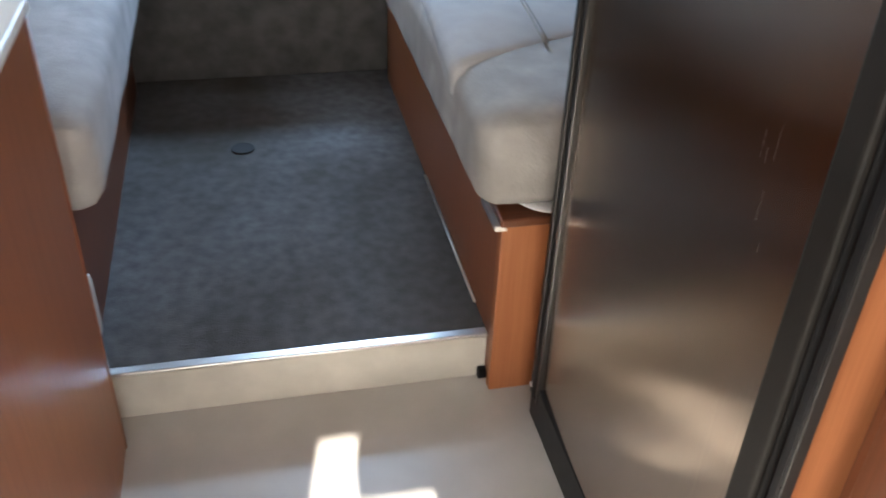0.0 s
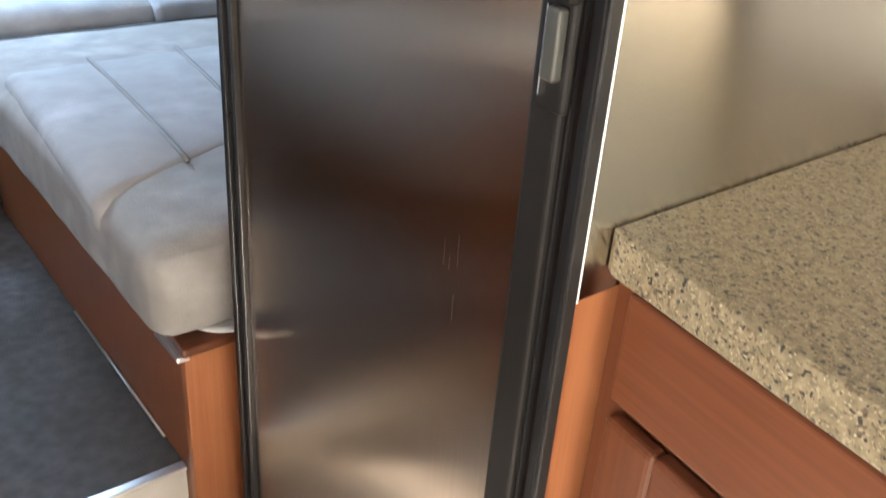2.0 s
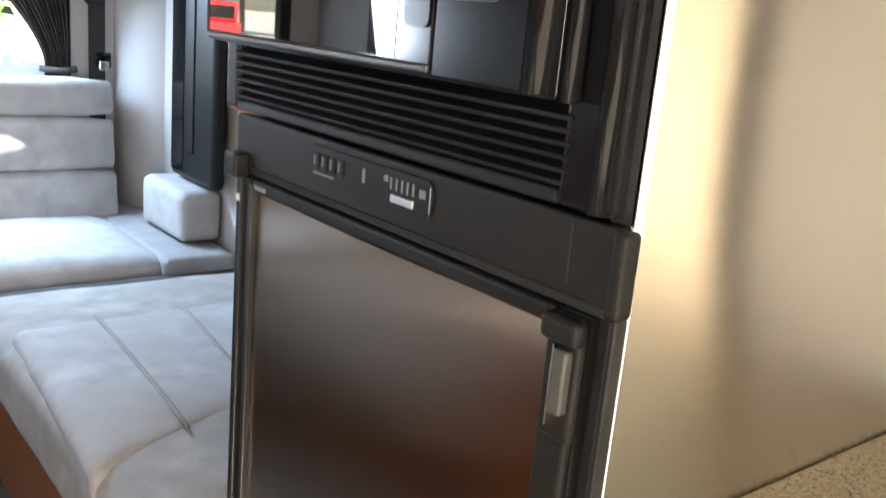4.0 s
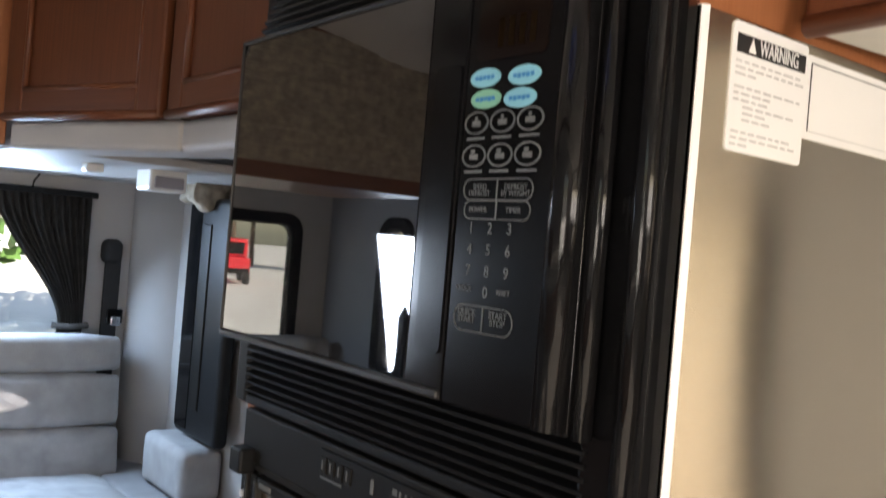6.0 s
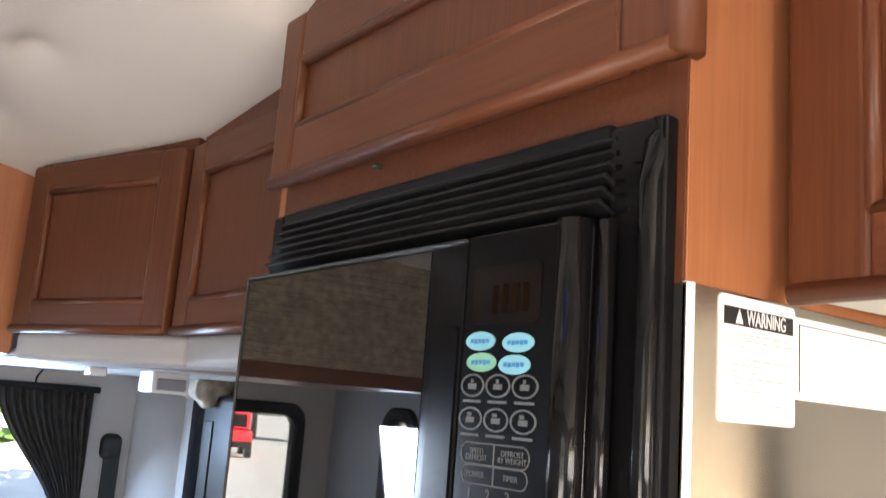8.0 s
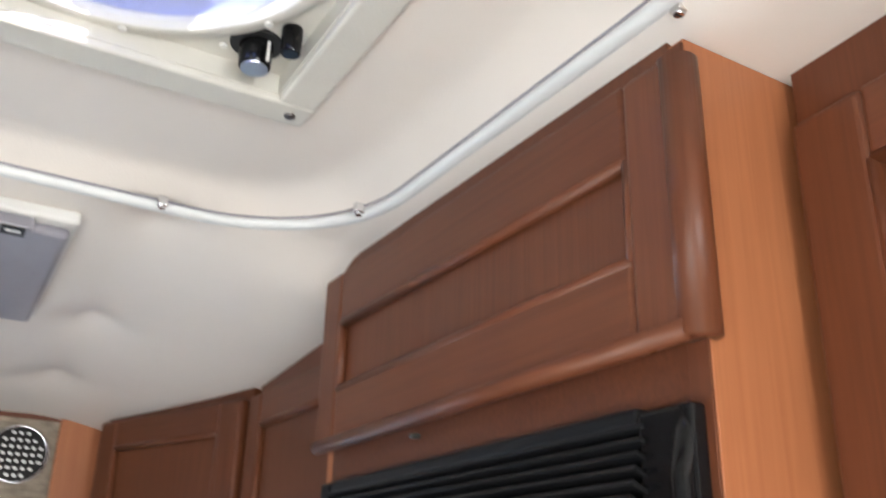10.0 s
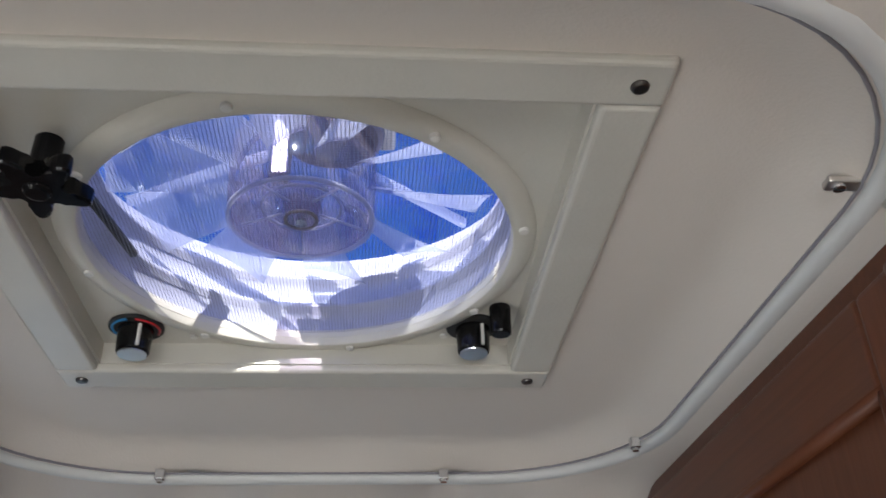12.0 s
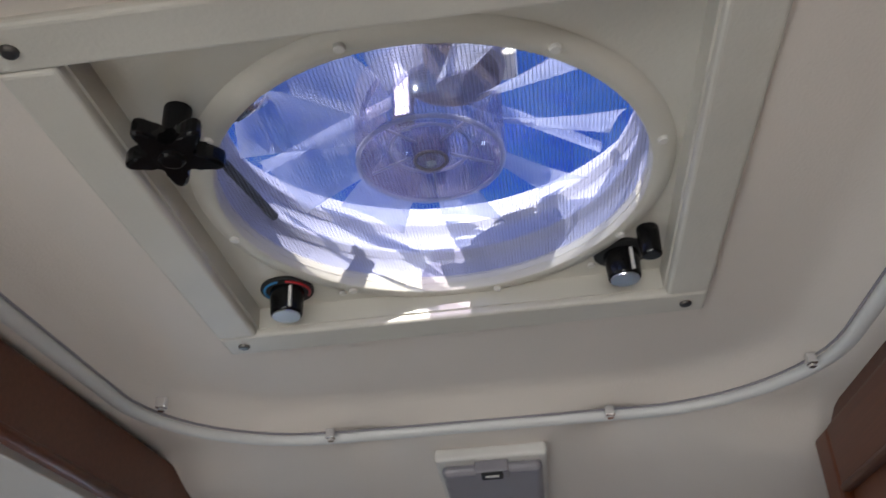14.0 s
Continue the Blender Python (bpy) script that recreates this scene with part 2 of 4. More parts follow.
motor_mat = mat("motor_casing", (0.20, 0.18, 0.21), 0.35, 0.5)
lid_mat = clear("blue_tinted_lid", (0.22, 0.43, 0.96), 0.1, 0.05, 0.02, (0.08, 0.26, 0.9))
# white plastic; the blue light coming through the lid is mixed into its colour
housing_mat = mat("blue_lit_white_plastic", (0.42, 0.44, 0.60), 0.28, 0, 0.05, 12)
concrete = mat("pale_concrete", (0.74, 0.72, 0.69), 0.85, 0, 0.12, 1.2, 0.3, 30)
leaf_mat = mat("green_leaves", (0.06, 0.13, 0.03), 0.6, 0, 0.5, 3)
bark_mat = mat("bark", (0.10, 0.07, 0.05), 0.9, 0, 0.3, 20, 0.5, 60)
tyre_mat = mat("tyre_rubber", (0.02, 0.02, 0.02), 0.8)
roof_mat = mat("white_van_roof", (0.75, 0.75, 0.74), 0.35, 0, 0.04, 3)


# ---- builders ----
def link(name, bm, material, parent=None, label="", smooth=False):
    me = bpy.data.meshes.new(name)
    bmesh.ops.recalc_face_normals(bm, faces=bm.faces)
    bm.to_mesh(me)
    bm.free()
    if smooth:
        me.polygons.foreach_set("use_smooth", [True] * len(me.polygons))
    me.materials.append(material)
    ob = new(name, me)
    if parent is not None:
        ob.parent = parent
    if label:
        ob["label"] = label
    return ob


def part(name, bm, material, parent, label="", smooth=False):
    return link(name, bm, material, parent, label, smooth)


def thing(name, label, category, m=None, group="", kind=""):
    ob = new(name)
    ob.empty_display_size = 0.05
    if m is not None:
        ob.matrix_world = m
    return tagged(ob, label, category, group, kind)


def box(x0, x1, y0, y1, z0, z1, bev=0.002, seg=2, bm=None):
    own = bmesh.new()
    bmesh.ops.create_cube(own, size=1, matrix=Matrix.Translation(((x0 + x1) / 2, (y0 + y1) / 2, (z0 + z1) / 2)) @ Matrix.Diagonal((abs(x1 - x0), abs(y1 - y0), abs(z1 - z0), 1)))
    if bev:
        bmesh.ops.bevel(own, geom=own.edges[:], offset=bev, segments=seg, profile=0.5, affect="EDGES", clamp_overlap=True)
    return join(bm, own)


def join(bm, own):
    if bm is None:
        return own
    me = bpy.data.meshes.new("tmp")
    own.to_mesh(me)
    own.free()
    bm.from_mesh(me)
    bpy.data.meshes.remove(me)
    return bm


def cyl(p, q, r, r2=None, seg=24, bev=0.0, bm=None):
    """A capped round bar from p to q."""
    own = bmesh.new()
    p, q = Vector(p), Vector(q)
    m = Matrix.Translation((p + q) / 2) @ (q - p).to_track_quat("Z", "Y").to_matrix().to_4x4()
    bmesh.ops.create_cone(own, cap_ends=True, segments=seg, radius1=r, radius2=r if r2 is None else r2, depth=(q - p).length, matrix=m)
    if bev:
        rim = [e for e in own.edges if abs((e.verts[0].co - e.verts[1].co).normalized().dot((q - p).normalized())) < 0.3]
        bmesh.ops.bevel(own, geom=rim, offset=bev, segments=2, profile=0.5, affect="EDGES")
    return join(bm, own)


def tube(points, r, seg=8, bm=None, flat=1.0, closed=False):
    """A bar swept along points; flat below 1 makes a strip thinner in z."""
    own = bmesh.new()
    rings = []
    pts = [Vector(p) for p in points]
    n = len(pts)
    for i, p in enumerate(pts):
        a, b = (pts[i - 1], pts[(i + 1) % n]) if closed else (pts[max(0, i - 1)], pts[min(n - 1, i + 1)])
        d = (b - a).normalized()
        up = Vector((0, 0, 1)) if abs(d.z) < 0.95 else Vector((1, 0, 0))
        s = d.cross(up).normalized()
        u = s.cross(d)
        rings.append([own.verts.new(p + r * (math.cos(k * 2 * math.pi / seg) * s + flat * math.sin(k * 2 * math.pi / seg) * u)) for k in range(seg)])
    for i in range(n if closed else n - 1):
        for k in range(seg):
            own.faces.new((rings[i][k], rings[i][(k + 1) % seg], rings[(i + 1) % n][(k + 1) % seg], rings[(i + 1) % n][k]))
    if not closed:
        own.faces.new(rings[0])
        own.faces.new(rings[-1])
    return join(bm, own)


def puff(x0, x1, y0, y1, z0, z1, r=0.04, crown=0.015, cuts=20, wrinkle=0.003, seed=0.0):
    """A soft upholstered block: round edges, a crowned top and slight wrinkles."""
    bm = bmesh.new()
    bmesh.ops.create_cube(bm, size=2)
    bmesh.ops.subdivide_edges(bm, edges=bm.edges[:], cuts=cuts, use_grid_fill=True)
    c = Vector(((x0 + x1) / 2, (y0 + y1) / 2, (z0 + z1) / 2))
    h = Vector(((x1 - x0) / 2, (y1 - y0) / 2, (z1 - z0) / 2))
    for v in bm.verts:
        u = v.co.copy()
        q = Vector((u.x * h.x, u.y * h.y, u.z * h.z))
        core = Vector([max(-(h[i] - r), min(h[i] - r, q[i])) for i in range(3)])
        d = q - core
        if d.length > 1e-6:
            q = core + d.normalized() * r
        if u.z > 0:
            q.z += crown * (1 - u.x ** 4) * (1 - u.y ** 4)
        nn = noise.noise_vector((q + c) * 9 + Vector((seed, 0, 0))) * wrinkle + noise.noise_vector((q + c) * 30) * wrinkle * 0.3
        v.co = c + q + nn
    return bm


def plate(x0, x1, z0, z1, r, y0, y1, seg=6, bm=None):
    """A round-cornered plate in the xz plane, from y0 to y1."""
    own = bmesh.new()
    ring = []
    for cx, cz, a in ((x1 - r, z1 - r, 0), (x0 + r, z1 - r, 90), (x0 + r, z0 + r, 180), (x1 - r, z0 + r, 270)):
        for k in range(seg + 1):
            t = radians(a + 90 * k / seg)
            ring.append((cx + r * math.cos(t), cz + r * math.sin(t)))
    lo = [own.verts.new((x, y0, z)) for x, z in ring]
    hi = [own.verts.new((x, y1, z)) for x, z in ring]
    own.faces.new(lo)
    own.faces.new(hi[::-1])
    for i in range(len(ring)):
        j = (i + 1) % len(ring)
        own.faces.new((lo[i], hi[i], hi[j], lo[j]))
    return join(bm, own)


def oval(cx, cz, rx, rz, y0, y1, ring=0.0, seg=32):
    """An oval plate, or an oval ring where ring is its width, in the xz plane."""
    bm = bmesh.new()
    a = [2 * math.pi * k / seg for k in range(seg)]
    if not ring:
        lo = [bm.verts.new((cx + rx * math.cos(t), y0, cz + rz * math.sin(t))) for t in a]
        hi = [bm.verts.new((cx + rx * math.cos(t), y1, cz + rz * math.sin(t))) for t in a]
        bm.faces.new(hi)
        for i in range(seg):
            bm.faces.new((lo[i], lo[(i + 1) % seg], hi[(i + 1) % seg], hi[i]))
        return bm
    rows = [[bm.verts.new((cx + (rx - d) * math.cos(t), y, cz + (rz - d) * math.sin(t))) for t in a] for d, y in ((0, y0), (0, y1), (ring, y1), (ring, y0))]
    for p, q in zip(rows, rows[1:]):
        for i in range(seg):
            bm.faces.new((p[i], p[(i + 1) % seg], q[(i + 1) % seg], q[i]))
    return bm


def words(text, size, x, z, y, parent, material, squeeze=1.0):
    """Raised print in the xz plane, facing -y, centred at x, z."""
    cu = bpy.data.curves.new("print", "FONT")
    cu.body, cu.size, cu.align_x, cu.align_y, cu.extrude, cu.space_line = text, size, "CENTER", "CENTER", 0.0002, 0.8
    tmp = new("print", cu)
    bpy.context.view_layer.update()
    me = bpy.data.meshes.new_from_object(tmp.evaluated_get(bpy.context.evaluated_depsgraph_get()))
    bpy.data.objects.remove(tmp)
    bpy.data.curves.remove(cu)
    me.transform(Matrix.Translation((x, y, z)) @ Matrix.Rotation(radians(90), 4, "X") @ Matrix.Diagonal((squeeze, 1, 1, 1)))
    me.materials.clear()
    me.materials.append(material)
    ob = new("print", me)
    ob.parent = parent
    return ob


def panel_door(parent, x0, x1, z0, z1, y=0.0, thick=0.02, stile=0.055, rail=0.055, lip=True):
    """A framed cabinet door facing -y: stiles, rails, a sunk panel and a moulding round it. It fills x0..x1 and z0..z1."""
    f = y - thick
    part("stile", box(x0, x0 + stile, f, y, z0, z1, 0.007, 3), wood_up, parent)
    part("stile", box(x1 - stile, x1, f, y, z0, z1, 0.007, 3), wood_up, parent)
    part("rail", box(x0 + stile - 0.001, x1 - stile + 0.001, f + 0.0005, y, z1 - rail, z1, 0.005, 3), wood_side, parent)
    part("rail", box(x0 + stile - 0.001, x1 - stile + 0.001, f + 0.0005, y, z0, z0 + rail, 0.005, 3), wood_side, parent)
    part("panel", box(x0 + stile - 0.004, x1 - stile + 0.004, f + 0.010, y - 0.002, z0 + rail - 0.004, z1 - rail + 0.004, 0.001), wood_up, parent)
    a, b, c, d = x0 + stile, x1 - stile, z0 + rail, z1 - rail
    for p, q in (((a, c), (a, d)), ((b, c), (b, d)), ((a, c), (b, c)), ((a, d), (b, d))):
        part("moulding", tube([(p[0], f + 0.006, p[1]), (q[0], f + 0.006, q[1])], 0.0065, 10), wood_up if p[0] == q[0] else wood_side, parent, smooth=True)
    if lip:
        part("finger_pull", tube([(x0 + 0.004, f + 0.003, z0 + 0.005), (x1 - 0.004, f + 0.003, z0 + 0.005)], 0.0088, 14), wood_side, parent, smooth=True)


FACE = -90  # turn for things whose front looks across the aisle, to -x

# ---- the large structure ----
S = "structure"


def struct(name, bm, material, label, category, smooth=False):
    return tagged(link(name, bm, material, smooth=smooth), label, category, kind=S)


def smooth01(t):
    t = max(0.0, min(1.0, t))
    return t * t * (3 - 2 * t)


RX0, RX1, RY0, RY1, RR = -0.812, -0.022, -0.190, 0.638, 0.200  # the rail round the raised ceiling
BUTTONS = [(bx, by) for by in (0.678, 1.066, 1.372) for bx in (-0.89, -0.572, -0.254)]


def inside_rail(x, y):
    cx, cy = (RX0 + RX1) / 2, (RY0 + RY1) / 2
    qx, qy = abs(x - cx) - ((RX1 - RX0) / 2 - RR), abs(y - cy) - ((RY1 - RY0) / 2 - RR)
    return RR - math.hypot(max(qx, 0), max(qy, 0)) - min(max(qx, qy), 0)


def ceiling_z(x, y):
    d = inside_rail(x, y)
    z = 1.952 + 0.036 * smooth01((d + 0.01) / 0.07)
    if d < 0:
        back = smooth01((y - 0.60) / 0.12)
        z -= 0.105 * max(0, y - 0.63)
        z -= 0.017 * smooth01((x + 0.028) / 0.045) * (1 - back)
        z -= back * 0.055 * smooth01((x + 0.26) / 0.34)
        z -= back * 0.055 * smooth01((-0.66 - x) / 0.34)
        for bx, by in BUTTONS:
            r = math.hypot(x - bx, y - by)
            z += 0.012 * math.exp(-(r / 0.020) ** 2) + 0.014 * math.exp(-(r / 0.062) ** 2) + 0.006 * math.exp(-((x - bx) / 0.035) ** 2) * math.exp(-((y - by) / 0.16) ** 2)
    return z


def ceiling_sheet():
    bm = bmesh.new()
    xs = [-1.42 + 0.02 * i for i in range(105)]
    ys = [-2.42 + 0.1 * i for i in range(21)] + [-0.34 + 0.02 * i for i in range(125)]
    grid = [[bm.verts.new((x, y, ceiling_z(x, y))) for y in ys] for x in xs]
    for i in range(len(xs) - 1):
        for j in range(len(ys) - 1):
            mx, my = (xs[i] + xs[i + 1]) / 2, (ys[j] + ys[j + 1]) / 2
            if abs(mx + 0.43) < 0.215 and abs(my - 0.1475) < 0.215:
                continue
            bm.faces.new((grid[i][j], grid[i][j + 1], grid[i + 1][j + 1], grid[i + 1][j]))
    return bm


struct("ceiling", ceiling_sheet(), vinyl, "padded cream vinyl ceiling with pinched buttons", "ceiling", True)
bm = bmesh.new()
for a in ((-1.5, -0.655, -2.5, 2.75), (-0.205, 0.75, -2.5, 2.75), (-0.655, -0.205, -2.5, -0.078), (-0.655, -0.205, 0.373, 2.75)):
    box(*a, 2.03, 2.07, 0, bm=bm)
struct("roof", bm, roof_mat, "white raised van roof with a vent opening", "roof")
struct("floor", box(-1.42, 0.66, -2.42, 0.735, -0.05, 0.0, 0), floor_mat, "pale smooth vinyl floor with faint marks", "floor")
struct("carpet_floor", box(-1.42, 0.66, 0.722, 2.66, -0.05, 0.1, 0.004), carpet_mat, "worn grey carpet on the raised rear floor", "floor")
struct("step_riser", box(-0.9, 0.0, 0.712, 0.722, 0.0, 0.094, 0.001), riser_mat, "cream step riser below the carpet", "riser")
struct("step_nosing", box(-0.9, -0.066, 0.704, 0.724, 0.095, 0.103, 0.003), alu, "bright aluminium step nosing with rubbed edge", "trim")


def wall_with_openings(name, u0, u1, z0, z1, holes, put, material, label):
    """Upright wall built of blocks round rectangular openings; put(u, depth) gives its plan."""
    us = sorted({u0, u1, *[h[0] for h in holes], *[h[1] for h in holes]})
    zs = sorted({z0, z1, *[h[2] for h in holes], *[h[3] for h in holes]})
    bm = bmesh.new()
    for a, b in zip(us, us[1:]):
        for c, d in zip(zs, zs[1:]):
            um, zm = (a + b) / 2, (c + d) / 2
            if any(h[0] < um < h[1] and h[2] < zm < h[3] for h in holes):
                continue
            (x0, y0), (x1, y1) = put(a, 0), put(b, 0.06)
            box(x0, x1, y0, y1, c, d, 0, bm=bm)
    return struct(name, bm, material, label, "wall")


REAR = [(-1.24, -0.56, 0.84, 1.39), (-0.29, 0.352, 0.84, 1.375)]
LEFT = [(2.08, 2.245, 0.86, 1.40), (-1.15, -0.35, 0.35, 1.65)]
# after the windshield: unseen slits added to shape sun patches on the floor
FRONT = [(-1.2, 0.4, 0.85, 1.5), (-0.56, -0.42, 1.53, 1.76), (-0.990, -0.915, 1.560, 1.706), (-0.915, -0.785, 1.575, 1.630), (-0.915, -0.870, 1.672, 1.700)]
wall_with_openings("wall_rear", -1.42, 0.70, -0.05, 2.03, REAR, lambda u, d: (u, 2.62 + d), wall_mat, "grey moulded rear wall with two door windows")
wall_with_openings("wall_left", -2.48, 2.68, -0.05, 2.03, LEFT, lambda u, d: (-1.38 - d, u), wall_mat, "pale moulded side wall with window and door openings")
wall_with_openings("wall_front", -1.42, 0.70, -0.05, 2.03, FRONT, lambda u, d: (u, -2.42 - d), wall_mat, "pale bulkhead out of view with a windshield opening and added sun slits")
RIGHT = [(-1.05, -0.335, 0.845, 1.44)]
wall_with_openings("wall_right", -2.48, 2.62, -0.05, 2.03, RIGHT, lambda u, d: (0.62 + d, u), wall_mat, "grey moulded side wall trim")
struct("corner_pillar", tube([(0.68, 2.62, 0.1), (0.68, 2.62, 1.6)], 0.17, 32), wall_mat, "rounded grey corner pillar trim", "pillar", True)


def window(name, u0, u1, z0, z1, put, label, glazing=None):
    w = thing(name, label, "window", kind=S)
    bm = bmesh.new()
    ring = []
    for grow, r, depth in ((0.02, 0.070, 0.03), (0.02, 0.070, -0.008), (0.014, 0.066, -0.015), (-0.018, 0.050, -0.015), (-0.025, 0.046, -0.008), (-0.025, 0.046, 0.03)):
        row = []
        for cu, cz, a0 in ((u1 + grow - r, z1 + grow - r, 0), (u0 - grow + r, z1 + grow - r, 90), (u0 - grow + r, z0 - grow + r, 180), (u1 + grow - r, z0 - grow + r, 270)):
            for k in range(9):
                t = radians(a0 + 90 * k / 8)
                x, y = put(cu + r * math.cos(t), depth)
                row.append(bm.verts.new((x, y, cz + r * math.sin(t))))
        ring.append(row)
    for p, q in zip(ring, ring[1:] + ring[:1]):
        for k in range(len(p)):
            bm.faces.new((p[k], p[(k + 1) % len(p)], q[(k + 1) % len(p)], q[k]))
    part("window_frame", bm, black, w)
    (x0, y0), (x1, y1) = put(u0 + 0.02, 0.012), put(u1 - 0.02, 0.016)
    g = part("pane", box(x0, x1, y0, y1, z0 + 0.02, z1 - 0.02, 0), glazing or glass_mat, w)
    g.visible_shadow = False
    return w


for i, h in enumerate(REAR):
    window(f"window_{i + 1}", *h, lambda u, d: (u, 2.62 + d), "rear door window in a black rubber frame")
for i, h in enumerate(LEFT):
    window(f"window_{i + 3}", *h, lambda u, d: (-1.38 - d, u), "side window in a black rubber frame")
for i, h in enumerate(RIGHT):
    window(f"window_{i + 6}", *h, lambda u, d: (0.62 + d, u), "tinted galley side window in a black rubber frame", tinted_glass)
window("window_5", *FRONT[0], lambda u, d: (u, -2.42 - d), "wide windshield in a black frame")

struct("wall_board", box(-1.378, -1.362, 0.68, 1.98, 0.36, 0.98, 0.002), wood_side, "cherry board along the side wall", "panel")

# rail round the raised ceiling, with its clips
ring = []
for cx, cy, a in ((RX1 - RR, RY1 - RR, 0), (RX0 + RR, RY1 - RR, 90), (RX0 + RR, RY0 + RR, 180), (RX1 - RR, RY0 + RR, 270)):
    for k in range(13):
        t = radians(a + 90 * k / 12)
        ring.append((cx + RR * math.cos(t), cy + RR * math.sin(t), 1.957))
rail = thing("curtain_rail", "glossy white rail bent round the raised ceiling", "rail")
part("track", tube(ring, 0.0098, 14, flat=0.8, closed=True), rail_mat, rail, smooth=True)
inner = [(x + (-0.43 - x) * 0.027, y + (0.22 - y) * 0.027, 1.9600) for x, y, z in ring]
part("groove", tube(inner, 0.0016, 6, closed=True), lens_mat, rail, smooth=True)
for cx, cy in ((-0.052, 0.500), (-0.265, 0.619), (-0.612, 0.617), (-0.768, 0.460), (-0.795, -0.03)):
    bm = box(cx - 0.006, cx + 0.006, cy - 0.005, cy + 0.005, 1.949, 1.962, 0.0015)
    cyl((cx, cy, 1.946), (cx, cy, 1.950), 0.004, bm=bm)
    part("clip", bm, chrome, rail)
for x0, x1, z in ((-0.060, -0.031, 1.9590), (-0.0205, -0.0100, 1.9455)):
    foot = part("bracket_foot", box(x0, x1, -0.018, -0.006, z, z + 0.006, 0.0015), alu, rail, "bright metal bracket foot")
    sx = min(x0 + 0.009, (x0 + x1) / 2)
    part("screw", cyl((sx, -0.012, z - 0.0025), (sx, -0.012, z + 0.001), 0.0048, bev=0.001, seg=16), chrome, foot)
    part("slot", box(sx - 0.0035, sx + 0.0035, -0.0127, -0.0113, z - 0.0029, z - 0.002, 0), ink, foot)

# ---- tall cabinet round the refrigerator and microwave ----
tall = thing("tall_appliance_cabinet", "tall cherry cabinet housing refrigerator and microwave oven", "cabinet")
part("side_panel", box(0.0, 0.6, 0.0, 0.018, 0.0, 1.9345, 0.0015), veneer, tall, "light cherry side panel")
part("side_panel", box(0.0, 0.6, 0.645, 0.662, 1.112, 1.93, 0.0015), veneer, tall)
part("side_panel", box(0.012, 0.6, 0.596, 0.606, 0.0, 1.112, 0.0015), veneer, tall)
part("shelf_board", box(0.012, 0.6, 0.596, 0.660, 1.098, 1.112, 0.001), veneer, tall)
part("face_rail", box(0.0, 0.018, 0.018, 0.645, 1.636, 1.70, 0.001), wood_side, tall)
part("face_stile", box(-0.003, -0.0002, 0.0, 0.020, 1.506, 1.93, 0.0005), wood_up, tall)
part("face_stile", box(-0.003, -0.0002, 0.0, 0.004, 0.0, 0.783, 0.0005), wood_up, tall)
part("top_rail", box(0.0, 0.018, 0.018, 0.645, 1.89, 1.945, 0.001), wood_side, tall)
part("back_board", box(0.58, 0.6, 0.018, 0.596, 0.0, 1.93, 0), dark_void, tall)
sheet = tagged(link("steel_splash_panel", box(0.004, 0.6, -0.0035, 0.0, 0.784, 1.507, 0.0008), splash_steel), "stainless steel splash panel beside the worktop", "panel")
# wrapped steel edge; the dark it reflects is put into a black colour
part("edge_return", box(-0.0030, -0.0002, -0.003, 0.0195, 1.114, 1.507, 0.0008), satin_black, sheet, "steel front edge with its dark reflection put in as black")
bm = bmesh.new()
rows = [[bm.verts.new((x, y, z)) for z in (0.784, 1.507)] for x, y in ((-0.003, 0.0), (-0.003, -0.0022), (-0.0015, -0.0040), (0.0030, -0.0060), (0.0040, -0.0055), (0.0040, -0.0036))]
for p, q in zip(rows, rows[1:]):
    bm.faces.new((p[0], p[1], q[1], q[0]))
for k in (0, 1):
    bm.faces.new([r[k] for r in rows])
strip = part("edge_strip", bm, bright_strip, sheet, "bright white edge strip")

lift = thing("lift_up_door", "cherry lift-up cabinet door above the microwave", "cabinet door", pose(-0.004, 0.652, 0, 0, 0, FACE))
panel_door(lift, 0.0, 0.656, 1.676, 1.908, stile=0.056, rail=0.072, thick=0.021)
part("end_lip", tube([(0.6525, -0.0060, 1.677), (0.6525, -0.0060, 1.907)], 0.0165, 24), wood_up, lift, smooth=True)
part("catch", box(0.235, 0.243, -0.012, 0.0, 1.662, 1.668, 0.002), latch_grey, lift)

# ---- refrigerator ----
fridge = thing("refrigerator", "black framed refrigerator with a brushed steel door panel", "refrigerator", pose(0.0, 0.642, 0, 0, 0, FACE))
part("cabinet_body", box(0.040, 0.63, 0.01, 0.5, 0.03, 1.10, 0), charcoal, fridge)
fas = part("fascia", box(0.034, 0.644, -0.016, -0.0005, 1.052, 1.114, 0.003, 3), charcoal, fridge, "dark grey control fascia")
part("fascia_end", box(0.6385, 0.6535, -0.019, -0.0005, 1.046, 1.113, 0.005, 3), charcoal, fas)
part("fascia_seam", box(0.598, 0.5995, -0.0165, -0.015, 1.062, 1.108, 0), ink, fas)
# black strip painted in for the shade under the fascia
part("fascia_gap_shade", box(0.036, 0.640, -0.0125, -0.004, 1.0445, 1.0525, 0), dark_void, fridge)
part("base_strip", box(0.035, 0.642, -0.012, 0.02, 0.0, 0.052, 0.003), black, fridge)
part("hinge_post", box(0.035, 0.0515, -0.016, 0.02, 0.052, 1.046, 0.004), black, fridge)
part("hinge_post", box(0.0555, 0.0755, -0.014, 0.02, 0.056, 1.040, 0.004), black, fridge)
part("post_bead", box(0.0510, 0.0560, -0.0186, -0.01, 0.056, 1.040, 0.0015), satin_black, fridge)
part("post_bead", box(0.0755, 0.0835, -0.0195, -0.01, 0.060, 1.036, 0.0022, 3), satin_black, fridge)
